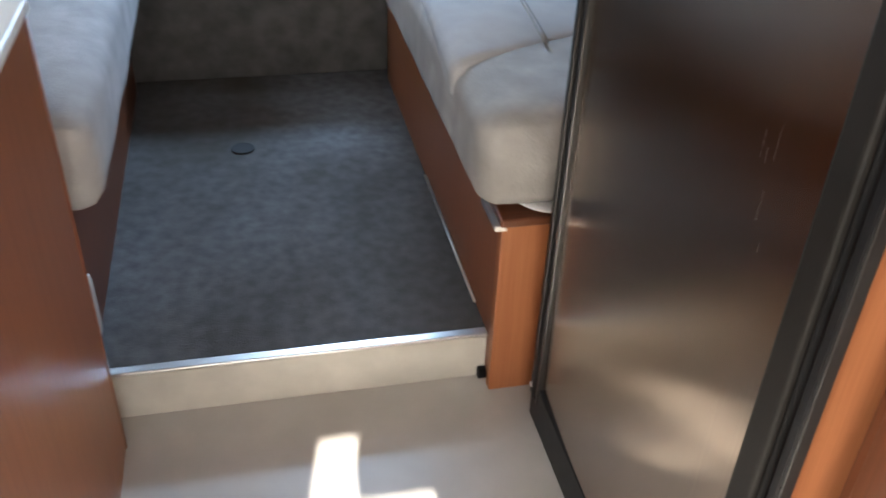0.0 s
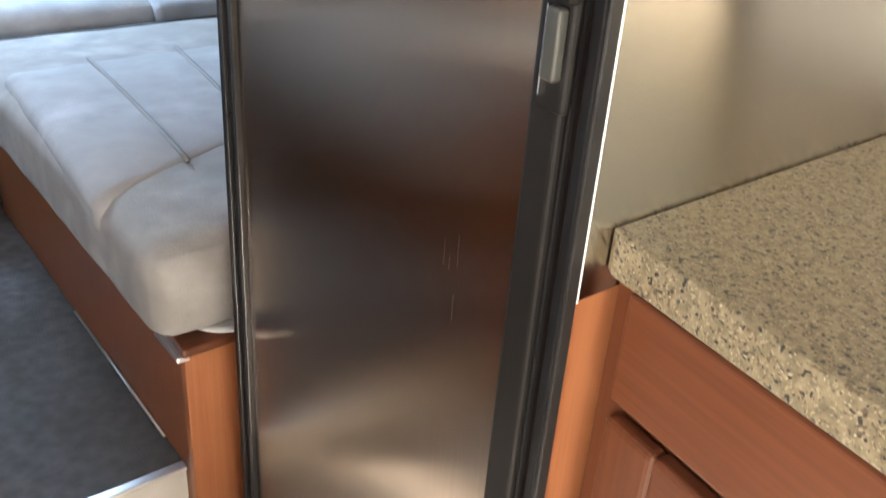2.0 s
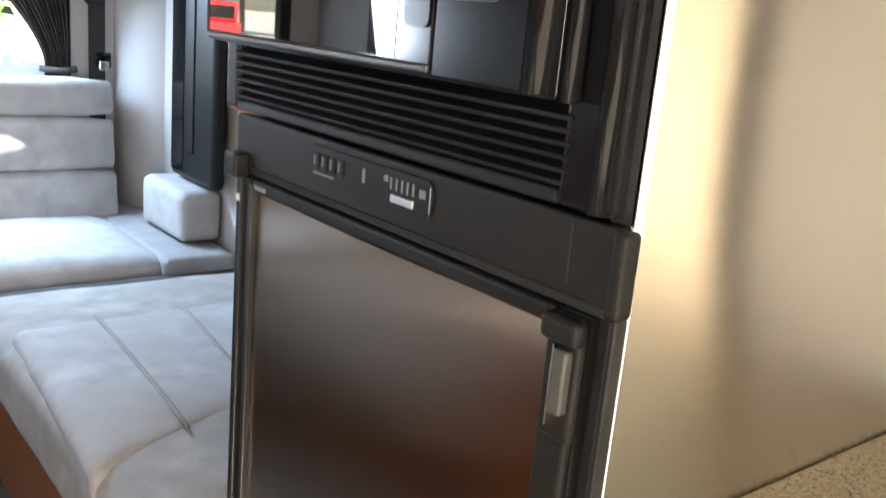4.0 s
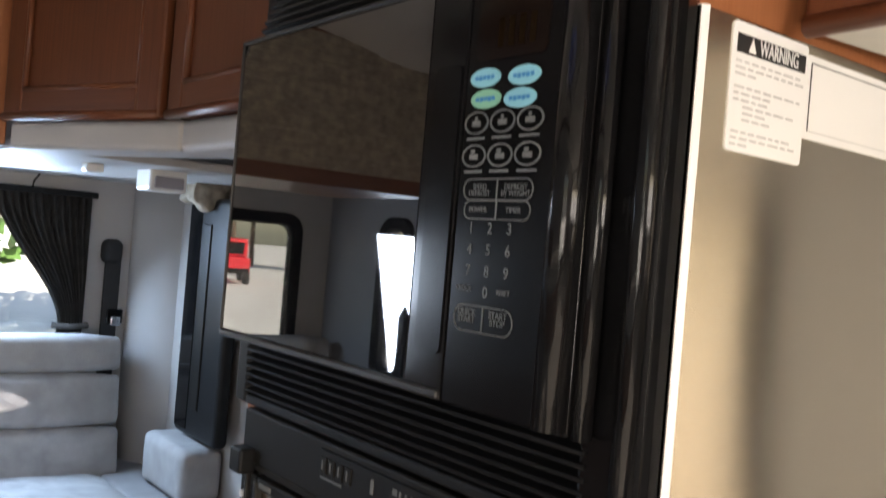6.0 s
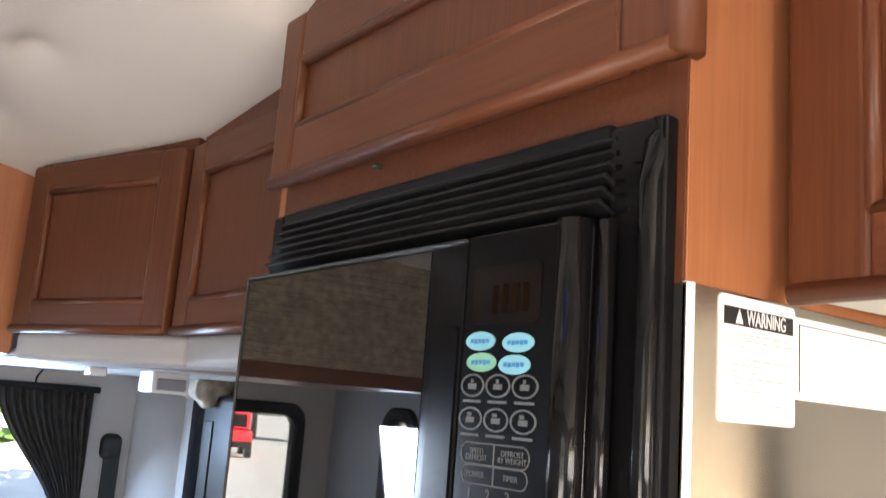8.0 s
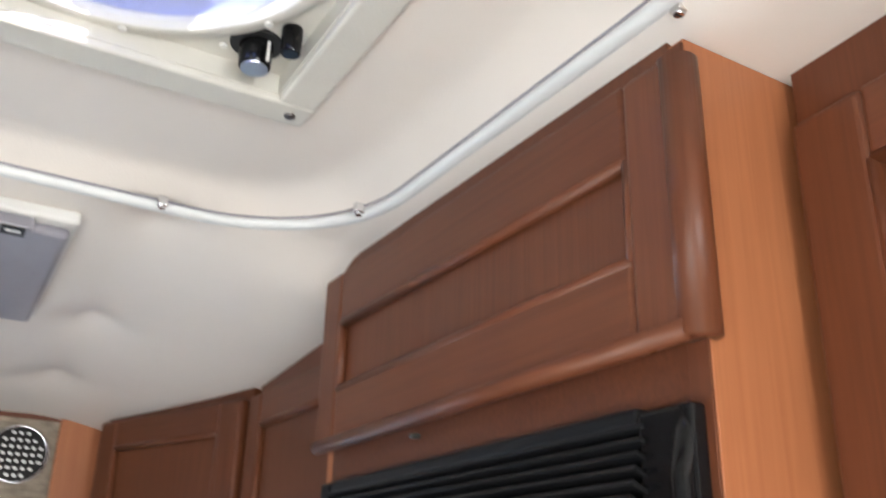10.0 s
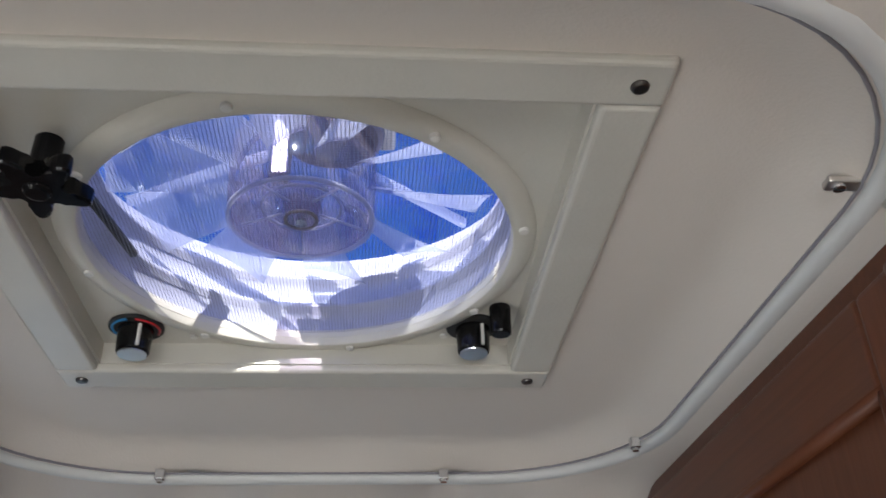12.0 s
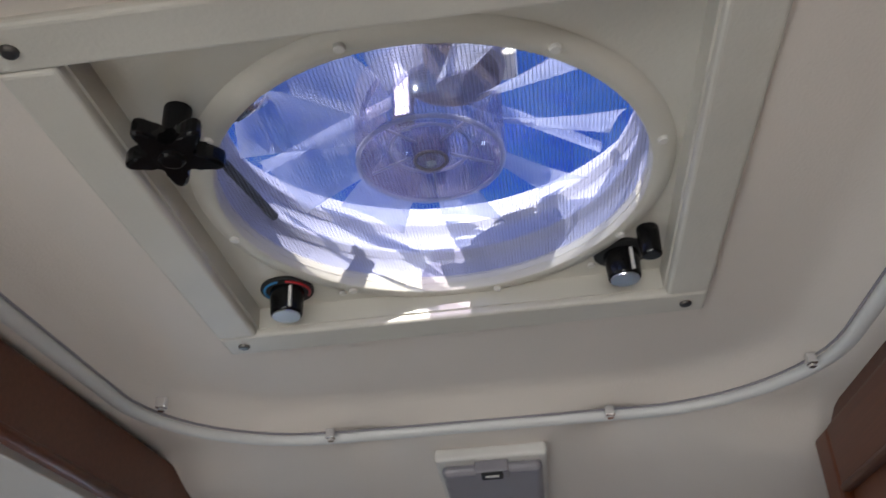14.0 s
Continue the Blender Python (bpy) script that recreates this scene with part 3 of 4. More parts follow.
part("side_frame", box(0.632, 0.6455, -0.012, -0.0005, 0.052, 1.046, 0.003), black, fridge)
part("frame_bead", box(0.6462, 0.6500, -0.0135, -0.0005, 0.052, 1.046, 0.0015), satin_black, fridge)
part("door_slab", box(0.0835, 0.624, -0.010, 0.02, 0.056, 1.042, 0.004), black, fridge)
bm = bmesh.new()
cols = [[bm.verts.new((0.0838 + 0.5032 * k / 24, -0.0115 - 0.0065 * (1 - (k / 12 - 1) ** 2), z)) for z in (0.098, 0.41, 0.71, 1.026)] for k in range(25)]
for p, q in zip(cols, cols[1:]):
    for j in range(3):
        bm.faces.new((p[j], q[j], q[j + 1], p[j + 1]))
part("door_panel", bm, steel, fridge, "brushed steel door panel", True)
part("door_edge", box(0.587, 0.622, -0.019, -0.008, 0.06, 1.040, 0.005, 3), charcoal, fridge)
part("door_edge", box(0.0838, 0.590, -0.019, -0.008, 0.06, 0.098, 0.004), black, fridge)
part("door_edge", box(0.0838, 0.590, -0.019, -0.008, 1.026, 1.042, 0.004), charcoal, fridge)
random.seed(17)
for k in range(5):
    x, z, hgt = random.uniform(0.475, 0.555), random.uniform(0.66, 0.78), random.uniform(0.010, 0.035)
    d = -0.0115 - 0.0065 * (1 - ((x - 0.0838) / 0.2516 - 1) ** 2)
    part("scratch", box(x, x + 0.00016, d - 0.0001, d + 0.0002, z, z + hgt, 0), scratch_mat, fridge, "fine bright upright scratch")
h = part("door_latch", box(0.594, 0.630, -0.026, -0.016, 0.940, 1.034, 0.006, 3), charcoal, fridge, "grey latch handle")
part("latch_hood", box(0.592, 0.632, -0.034, -0.018, 1.020, 1.041, 0.006, 3), charcoal, h)
part("latch_bar", box(0.611, 0.626, -0.036, -0.026, 0.966, 1.018, 0.003, 3), latch_grey, h, "grey-green finger bar")
part("latch_edge", box(0.6060, 0.6075, -0.0300, -0.024, 0.952, 1.018, 0.0005), chrome, h, "bright latch edge")
part("top_hinge", box(0.036, 0.066, -0.034, -0.012, 1.040, 1.070, 0.004, 3), black, fridge)
part("screw", cyl((0.046, -0.019, 1.012), (0.046, -0.014, 1.012), 0.0045), white_plastic, fridge)
part("screw", cyl((0.046, -0.019, 0.075), (0.046, -0.014, 0.075), 0.0045), white_plastic, fridge)
part("name_bar", box(0.092, 0.120, -0.0203, -0.0185, 1.031, 1.037, 0.0005), grey_ink, fridge, "small grey bar")
cp = part("control_panel", plate(0.212, 0.431, 1.071, 1.106, 0.010, -0.0185, -0.015), black, fridge, "black control strip")
part("panel_rim", box(0.4270, 0.4285, -0.0192, -0.0180, 1.076, 1.101, 0.0004), chrome, cp, "bright curved edge")
for k in range(4):
    b1 = part("push_button", box(0.224 + 0.016 * k, 0.236 + 0.016 * k, -0.0205, -0.0180, 1.082, 1.099, 0.001), charcoal, cp)
    part("print_bar", box(0.228 + 0.016 * k, 0.2305 + 0.016 * k, -0.0211, -0.0203, 1.086, 1.096, 0), grey_ink, b1)
for k in range(5):
    part("print_bar", box(0.366 + 0.0088 * k, 0.3685 + 0.0088 * k, -0.0192, -0.0180, 1.087, 1.0985, 0), grey_ink, cp)
for a in ((0.355, 0.362, 1.093, 1.099), (0.318, 0.323, 1.084, 1.098), (0.412, 0.421, 1.088, 1.096), (0.224, 0.266, 1.076, 1.0785)):
    part("print_bar", box(a[0], a[1], -0.0192, -0.0180, a[2], a[3], 0), grey_ink, cp)
part("slider", box(0.370, 0.405, -0.0215, -0.0180, 1.0755, 1.0835, 0.001), alu, cp, "bright slider")

# ---- microwave oven in its trim kit ----
mw = thing("microwave_oven", "glossy black built-in microwave oven with louvred trim", "microwave", pose(-0.010, 0.642, 0, 0, 0, FACE))
part("trim_side", box(0.0, 0.030, -0.006, 0.012, 1.118, 1.636, 0.005, 3), black, mw)
part("trim_side", box(0.578, 0.635, -0.006, 0.009, 1.118, 1.632, 0.004, 3), gloss_black, mw)
part("trim_ridge", tube([(0.622, -0.006, 1.120), (0.622, -0.007, 1.40), (0.622, -0.006, 1.58), (0.624, -0.003, 1.612), (0.626, 0.002, 1.628)], 0.0095, 16), gloss_black, mw, smooth=True)
part("trim_bar", box(0.030, 0.578, -0.006, 0.012, 1.118, 1.130, 0.003), black, mw)
part("trim_bar", box(0.030, 0.578, -0.006, 0.012, 1.622, 1.636, 0.003), black, mw)
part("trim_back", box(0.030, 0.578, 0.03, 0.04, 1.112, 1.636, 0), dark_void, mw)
# the upper louvres lean out towards the oven, the lower ones lean in below it
for k in range(6):
    t = k / 5
    bm = box(0.026, 0.586, -0.008, 0.014, -0.0021, 0.0021, 0.0008)
    bmesh.ops.transform(bm, matrix=Matrix.Translation((0, -0.016 * (1 - t), 1.566 + 0.0106 * k)) @ Matrix.Rotation(radians(-24), 4, "X"), verts=bm.verts)
    part("louvre", bm, black, mw)
for k in range(6):
    bm = box(0.026, 0.586, -0.006, 0.016, -0.0020, 0.0020, 0.0008)
    bmesh.ops.transform(bm, matrix=Matrix.Translation((0, -0.003 * k / 5, 1.136 + 0.0100 * k)) @ Matrix.Rotation(radians(22), 4, "X"), verts=bm.verts)
    part("louvre", bm, black, mw)
for x in (0.14, 0.25, 0.36, 0.47):
    part("louvre_rib", box(x - 0.002, x + 0.002, 0.004, 0.014, 1.132, 1.19, 0), black, mw)
    part("louvre_rib", box(x - 0.002, x + 0.002, 0.000, 0.014, 1.560, 1.622, 0), black, mw)
for x, z in ((0.610, 1.604), (0.607, 1.366), (0.609, 1.145)):
    part("trim_screw", plate(x - 0.006, x + 0.006, z - 0.006, z + 0.006, 0.002, -0.0085, -0.005), gloss_black, mw)
part("oven_body", box(0.040, 0.585, -0.030, 0.35, 1.196, 1.553, 0.004), gloss_black, mw)
door = part("oven_door", box(0.032, 0.4585, -0.045, -0.030, 1.200, 1.549, 0.0025, 2), gloss_black, mw)
part("door_window", box(0.037, 0.408, -0.0457, -0.044, 1.211, 1.543, 0), black_glass, door, "mirror-like dark glass")
part("door_bead", box(0.0300, 0.0335, -0.0475, -0.040, 1.204, 1.549, 0.0015), satin_black, door, "bright edge bead")
part("door_grip", plate(0.421, 0.4555, 1.238, 1.476, 0.008, -0.0475, -0.044), panel_black, door)
part("door_bead", box(0.0340, 0.458, -0.0490, -0.043, 1.202, 1.2095, 0.0022, 3), satin_black, door)
part("door_bead", box(0.0340, 0.458, -0.0480, -0.043, 1.5455, 1.5495, 0.0015, 3), satin_black, door)
ctl = part("control_column", box(0.4600, 0.568, -0.045, -0.030, 1.200, 1.551, 0.002, 2), panel_black, mw)
part("rounded_corner", tube([(0.571, -0.031, 1.200), (0.571, -0.031, 1.5535)], 0.0145, 20), gloss_black, mw, smooth=True)
part("outer_ridge", tube([(0.591, -0.018, 1.196), (0.591, -0.018, 1.553)], 0.008, 16), gloss_black, mw, smooth=True)
Y = -0.0450
key_z = lambda z: 1.4615 + (z - 1.461) * 0.968  # spacing of the key rows
part("display", plate(0.472, 0.552, 1.475, 1.523, 0.006, Y - 0.0012, Y + 0.001), amber_mat, ctl, "unlit dark display")
faint_amber = mat("faint_amber", (0.010, 0.006, 0.003), 0.7, spec=0.0)
for k in range(4):
    part("display_digit", box(0.497 + 0.012 * k, 0.503 + 0.012 * k, Y - 0.0018, Y - 0.001, 1.484, 1.507, 0), faint_amber, ctl)
for x, z, m in ((0.4842, 1.4620, blue_ink), (0.5295, 1.4600, blue_ink), (0.4868, 1.4450, green_ink), (0.5265, 1.4430, blue_ink)):
    o = part("oval_button", oval(x, z, 0.0180, 0.0076, Y, Y - 0.0012), m, ctl, "pale green key" if m is green_ink else "pale blue key")
    for k in range(5):
        part("print_bar", box(x - 0.0115 + 0.0048 * k, x - 0.0078 + 0.0048 * k, Y - 0.0016, Y - 0.001, z - 0.0016 - 0.0005 * (k % 2), z + 0.0016, 0), blue_dot, o)
for r, z in enumerate((1.4265, 1.4002)):
    for k in range(3):
        x = 0.4775 + 0.0312 * k
        o = part("round_key", oval(x, z, 0.0145, 0.0092, Y + 0.0005, Y - 0.001, 0.0013), grey_ink, ctl)
        bm = box(x - 0.005, x + 0.005, Y - 0.0012, Y, z - 0.003, z + 0.0015, 0.0005)
        box(x - 0.002 - 0.002 * r, x + 0.001, Y - 0.0012, Y, z + 0.002, z + 0.005, 0.0005, bm=bm)
        part("key_symbol", bm, grey_ink, o)
        part("print_bar", box(x - 0.011, x + 0.011, Y - 0.0006, Y + 0.0005, z - 0.0135, z - 0.0115, 0), grey_ink, o)


def pill(x0, x1, z, hh):
    bm = bmesh.new()
    pts = [(x1 - hh + hh * math.cos(radians(a)), Y - 0.0004, z + hh * math.sin(radians(a))) for a in range(-90, 91, 15)]
    pts += [(x0 + hh + hh * math.cos(radians(a)), Y - 0.0004, z + hh * math.sin(radians(a))) for a in range(90, 271, 15)]
    tube(pts, 0.0006, 6, bm=bm, closed=True)
    box((x0 + x1) / 2 - 0.0005, (x0 + x1) / 2 + 0.0005, Y - 0.0008, Y, z - hh, z + hh, 0, bm=bm)
    return part("key_outline", bm, grey_ink, ctl)


pill(0.4685, 0.5490, 1.3735, 0.0082)
pill(0.4710, 0.5480, 1.3575, 0.0072)
pill(0.4690, 0.5385, 1.2720, 0.0102)
for txt, x, z, s in (("SPEED\nDEFROST", 0.4835, 1.3695, 0.0062), ("DEFROST\nBY WEIGHT", 0.5255, 1.3695, 0.0062), ("POWER", 0.4835, 1.3520, 0.0062), ("TIMER", 0.5245, 1.3520, 0.0062),
                     ("QUICK\nSTART", 0.480, 1.2655, 0.0072), ("START\nSTOP", 0.517, 1.2655, 0.0072), ("CLOCK", 0.474, 1.2875, 0.0058), ("RESET", 0.521, 1.2870, 0.0058)):
    words(txt, s, x + 0.0045, key_z(z) + (0.0015 if z < 1.36 else 0), Y - 0.0004, ctl, grey_ink)
for k, d in enumerate("123456789"):
    words(d, 0.0122, 0.4815 + 0.0226 * (k % 3), 1.3428 - 0.0168 * (k // 3), Y - 0.0004, ctl, grey_ink)
words("0", 0.0122, 0.5045, 1.2930, Y - 0.0004, ctl, grey_ink)

# ---- stickers on the steel ----
warn = thing("warning_label", "white printed warning label stuck to the steel panel", "label")
part("label_sheet", plate(0.0345, 0.1315, 1.4115, 1.5045, 0.004, -0.0048, -0.0036), label_mat, warn)
part("label_header", box(0.039, 0.128, -0.0053, -0.0047, 1.4825, 1.4960, 0), ink, warn, "black header band")
words("WARNING", 0.0160, 0.0920, 1.4890, -0.0056, warn, label_mat, 0.66)
bm = bmesh.new()
v = [bm.verts.new(p) for p in ((0.0520, -0.0056, 1.4840), (0.0620, -0.0056, 1.4840), (0.0570, -0.0056, 1.4950))]
bm.faces.new(v)
part("warning_triangle", bm, label_mat, warn)
random.seed(4)
z = 1.4765
for k, (ind, w) in enumerate([(0, .098), (0, .104), (0, .03), (0, 0), (0, .10), (0, .055), (0, .05), (.012, .085), (.012, .04), (.012, .045), (0, 0), (0, .09), (0, .10), (0, .025)]):
    x = 0.039 + ind
    while w > 0 and x < 0.039 + ind + w * 0.85 - 0.004:
        e = min(x + random.uniform(0.005, 0.014), 0.039 + ind + w * 0.85, 0.127)
        if e - x > 0.002:
            part("print_bar", box(x, e, -0.0052, -0.0047, z - 0.0008, z + 0.0008, 0), faint_ink, warn)
        x = e + 0.003
    z -= 0.0046
card = thing("specification_card", "blank white card with a thin border on the steel panel", "card")
part("card_sheet", plate(0.1320, 0.345, 1.4335, 1.4985, 0.001, -0.0046, -0.0036), label_mat, card)
part("card_border", box(0.1372, 0.1381, -0.0052, -0.0045, 1.4395, 1.4930, 0), ink, card)
part("card_border", box(0.1381, 0.34, -0.0052, -0.0045, 1.4395, 1.4401, 0), faint_ink, card)
part("card_border", box(0.1381, 0.34, -0.0052, -0.0045, 1.4922, 1.4930, 0), grey_ink, card)

# ---- galley counter ----
GAL = pose(0.052, -0.005, 0.015, 0, 0, -97.0)
top = bmesh.new()
front = [(0.034, -0.005), (0.027, -0.014), (-0.050, -0.62), (-0.050, -2.0), (0.6, -2.0), (0.6, -0.005)]
lo = [top.verts.new((x, y, 0.8065)) for x, y in front]
hi = [top.verts.new((x, y, 0.8455)) for x, y in front]
top.faces.new(lo)
top.faces.new(hi)
for i in range(len(front)):
    j = (i + 1) % len(front)
    top.faces.new((lo[i], lo[j], hi[j], hi[i]))
bmesh.ops.bevel(top, geom=[e for e in top.edges if abs(e.verts[0].co.z - e.verts[1].co.z) < 0.001], offset=0.0035, segments=3, profile=0.5, affect="EDGES")
worktop = tagged(link("worktop", top, counter_mat), "tan stone-look worktop with dark and pale flecks", "worktop")
base = thing("galley_base_cabinet", "cherry galley base cabinet with drawer and framed door", "cabinet", GAL)
part("carcass", box(0.002, 1.6, 0.02, 0.45, -0.015, 0.790, 0.001), wood_up, base)
part("face_stile", box(0.0, 0.036, 0.0, 0.02, -0.015, 0.790, 0.001), wood_up, base)
part("face_rail", box(0.036, 0.62, 0.0, 0.02, 0.660, 0.690, 0.001), wood_side, base)
part("drawer_front", box(0.030, 0.60, -0.019, 0.0, 0.680, 0.786, 0.005, 3), wood_side, base, "plain slab drawer front")
cd = part("cabinet_door", box(0.030, 0.05, -0.004, 0.0, 0.10, 0.20, 0.001), wood_up, base)
panel_door(cd, 0.030, 0.52, 0.08, 0.664, thick=0.02, stile=0.062, rail=0.062, lip=False)
panel_door(cd, 0.53, 1.02, 0.08, 0.664, thick=0.02, stile=0.062, rail=0.062, lip=False)

upper = thing("overhead_galley_cabinet", "cherry overhead cabinet above the worktop", "cabinet", pose(0.120, -0.006, 0, 0, 0, -95))
part("carcass", box(0.004, 1.3, 0.0, 0.40, 1.520, 1.945, 0.001), wood_up, upper)
part("underside", box(0.006, 1.3, 0.005, 0.40, 1.512, 1.519, 0.001), riser_mat, upper, "pale underside board")
ud = part("cabinet_door", box(0.02, 0.03, -0.003, 0, 1.6, 1.65, 0.001), wood_up, upper)
panel_door(ud, 0.012, 0.50, 1.506, 1.875, thick=0.02, stile=0.070, rail=0.062)
ud = part("cabinet_door", box(0.52, 0.53, -0.003, 0, 1.6, 1.65, 0.001), wood_up, upper)
panel_door(ud, 0.51, 1.0, 1.506, 1.875, thick=0.02, stile=0.070, rail=0.062)

# ---- lounge: overhead cabinets ----
def lounge_cabinet(x, y, turn, w, label, h0=1.502, h1=1.842):
    c = thing("overhead_lounge_cabinet", label, "cabinet", pose(x, y, 0, 0, 0, turn), "lounge overhead cabinets")
    part("carcass", box(0.0, w, 0.0, 0.3, h0 + 0.004, h1 + 0.06, 0.001), wood_up, c)
    d = part("cabinet_door", box(0.02, 0.03, -0.002, 0.0, h0 + 0.1, h0 + 0.12, 0), wood_up, c)
    panel_door(d, 0.004, w - 0.006, h0, h1 - 0.012, thick=0.022, stile=0.058, rail=0.055)
    part("light_valance", box(-0.02, w + 0.02, 0.010, 0.12, h0 - 0.052, h0 + 0.002, 0.012, 4), wall_mat, c, "grey padded valance")
    return c


lounge_cabinet(-0.118, 1.505, -69.5, 0.447, "cherry overhead cabinet with a framed door by the rear")
lounge_cabinet(0.048, 1.080, -88.6, 0.420, "cherry overhead cabinet with a framed door beside the oven")
ro = thing("rear_overhead_cabinet", "cherry rear overhead cabinet with round speaker grilles", "cabinet")
part("carcass", box(-1.1, -0.105, 1.60, 2.1, 1.46, 1.86, 0.004), wood_side, ro)
part("speaker_board", box(-1.06, -0.20, 1.594, 1.600, 1.50, 1.84, 0.003), cloth_mat, ro, "tan speaker board")
for k in range(14):
    part("slat", box(-1.055, -0.205, 1.588, 1.5945, 1.508 + 0.0235 * k, 1.523 + 0.0235 * k, 0.003), cloth_mat, ro)
part("corner_board", box(-0.20, -0.108, 1.588, 1.600, 1.462, 1.858, 0.002), veneer, ro, "tan corner board")
for x in (-0.272, -0.452):
    sp = part("speaker", cyl((x, 1.594, 1.765), (x, 1.580, 1.765), 0.057, bev=0.004, seg=32), charcoal, ro, "dark round speaker grille")
    part("trim_ring", tube([(x + 0.0560 * math.cos(2 * math.pi * k / 40), 1.581, 1.765 + 0.0560 * math.sin(2 * math.pi * k / 40)) for k in range(40)], 0.0024, 8, closed=True), chrome, sp, "bright metal ring", True)
    bm = bmesh.new()
    for i in range(-3, 4):
        for j in range(-3, 4):
            if i * i + j * j < 12:
                cyl((x + i * 0.014, 1.581, 1.765 + j * 0.014), (x + i * 0.014, 1.5785, 1.765 + j * 0.014), 0.0035, seg=6, bm=bm)
    part("grille", bm, alu, sp, "bright punched grille")
part("headliner_shelf", box(-0.1, 0.62, 1.55, 2.62, 1.455, 1.475, 0.004), wall_mat, ro)

# ---- lounge: benches ----
bench = thing("side_bench", "cherry bench box with a light veneer end panel", "bench")
part("side_board", box(-0.066, -0.050, 0.690, 1.80, 0.02, 0.352, 0.001), veneer_mid, bench)
part("end_board", box(-0.068, 0.55, 0.670, 0.690, 0.0, 0.346, 0.002), veneer, bench, "light cherry end board")
part("top_board", box(-0.072, 0.60, 0.664, 1.80, 0.346, 0.362, 0.004, 3), wood_side, bench)
part("back_board", box(0.56, 0.60, 0.70, 1.80, 0.02, 0.346, 0), wood_up, bench)
part("end_board", box(-0.05, 0.56, 1.78, 1.80, 0.02, 0.346, 0), wood_up, bench)
part("corner_clip", box(-0.080, -0.060, 0.668, 0.76, 0.338, 0.348, 0.002), alu, bench)
part("base_strip", tube([(-0.070, 0.79, 0.108), (-0.070, 1.25, 0.108)], 0.0035, 8), alu, bench, "bright base bead", True)
part("foot", box(-0.080, -0.058, 0.700, 0.716, 0.0, 0.022, 0.003), black, bench)
cush = thing("bench_cushion", "thick grey suede bench cushion with stitched seams", "cushion")
part("pad", puff(-0.108, 0.60, 0.668, 1.80, 0.370, 0.528, 0.038, 0.014, 26), suede_warm, cush, smooth=True)


def seam(pts, r=0.0050):
    part("seam", tube(pts, r, 8), seam_mat, cush, smooth=True)


inset = puff(-0.100, 0.598, 0.850, 1.50, 0.470, 0.5475, 0.030, 0.008, 40, 0.003, 5.0)
for v in inset.verts:
    near = max(0.0, min(1.0, (1.50 - v.co.y) / 0.65))
    v.co.y += 0.36 * max(0.0, v.co.x + 0.10) * near * (1 - 0.5 * max(0.0, v.co.x))
    v.co.x += 0.050 * (v.co.y - 1.15)
    v.co.z -= 0.010 * near ** 6
part("inset_pad", inset, suede, cush, smooth=True)
for x0, x1, y0 in ((0.060, 0.092, 0.915), (0.222, 0.284, 0.985)):
    seam([(x0 + (x1 - x0) * k / 16, y0 + (1.492 - y0) * k / 16, 0.5535 + 0.0022 * math.sin(math.pi * k / 16) - 0.007 * (1 - k / 16) ** 4) for k in range(17)], 0.0045)
disc = bmesh.new()
rings = [[disc.verts.new((0.050 + r * math.cos(2 * math.pi * k / 40), 0.742 + r * math.sin(2 * math.pi * k / 40), z + 0.003 * math.sin(3 * 2 * math.pi * k / 40))) for k in range(40)] for r, z in ((0.001, 0.3735), (0.080, 0.3740), (0.094, 0.3755), (0.096, 0.3720), (0.080, 0.3690), (0.001, 0.3680))]
for p, q in zip(rings, rings[1:]):
    for k in range(40):
        disc.faces.new((p[k], p[(k + 1) % 40], q[(k + 1) % 40], q[k]))
tagged(link("white_cloth", disc, white_cloth, smooth=True), "round folded white cloth tucked under the cushion", "cloth")

lb = thing("side_bench", "dark cherry bench box across the carpet", "bench")
part("side_board", box(-0.735, -0.720, 0.70, 1.80, 0.02, 0.352, 0.001), wood_up, lb)
part("top_board", box(-1.36, -0.715, 0.67, 1.80, 0.346, 0.362, 0.004, 3), wood_side, lb)
part("end_board", box(-1.36, -0.72, 0.672, 0.690, 0.0, 0.346, 0.002), wood_up, lb)
lc = thing("bench_cushion", "thick grey suede cushion on the opposite bench", "cushion")
part("pad", puff(-1.36, -0.660, 0.76, 1.80, 0.364, 0.528, 0.038, 0.014, 18, seed=4.0), suede, lc, smooth=True)
part("seam", tube([(-1.3 + 0.05 * k, 0.93, 0.541) for k in range(12)], 0.0045, 8), seam_mat, lc, smooth=True)

rb = thing("rear_bench", "rear bench base covered in dark grey carpet", "bench")
part("front_board", box(-1.3, 0.60, 1.852, 1.895, 0.1, 0.50, 0.006, 3), dark_carpet, rb)
part("base", box(-1.3, 0.60, 1.90, 2.60, 0.1, 0.40, 0.004), dark_carpet, rb)
part("side_ledge", box(0.40, 0.61, 1.88, 2.60, 0.40, 0.545, 0.02, 4), suede_shaded, rb, "grey upholstered side ledge with shade put into its suede colour")
rs = thing("rear_sofa", "wide pale grey suede rear sofa with stitched channels", "sofa")
part("seat_cushion", puff(-1.33, 0.44, 1.90, 2.46, 0.42, 0.548, 0.05, 0.022, 20, 0.004, 2.0), suede, rs, smooth=True)
tilt = Matrix.Translation((0, 2.42, 0.53)) @ Matrix.Rotation(radians(-8), 4, "X") @ Matrix.Translation((0, -2.42, -0.53))
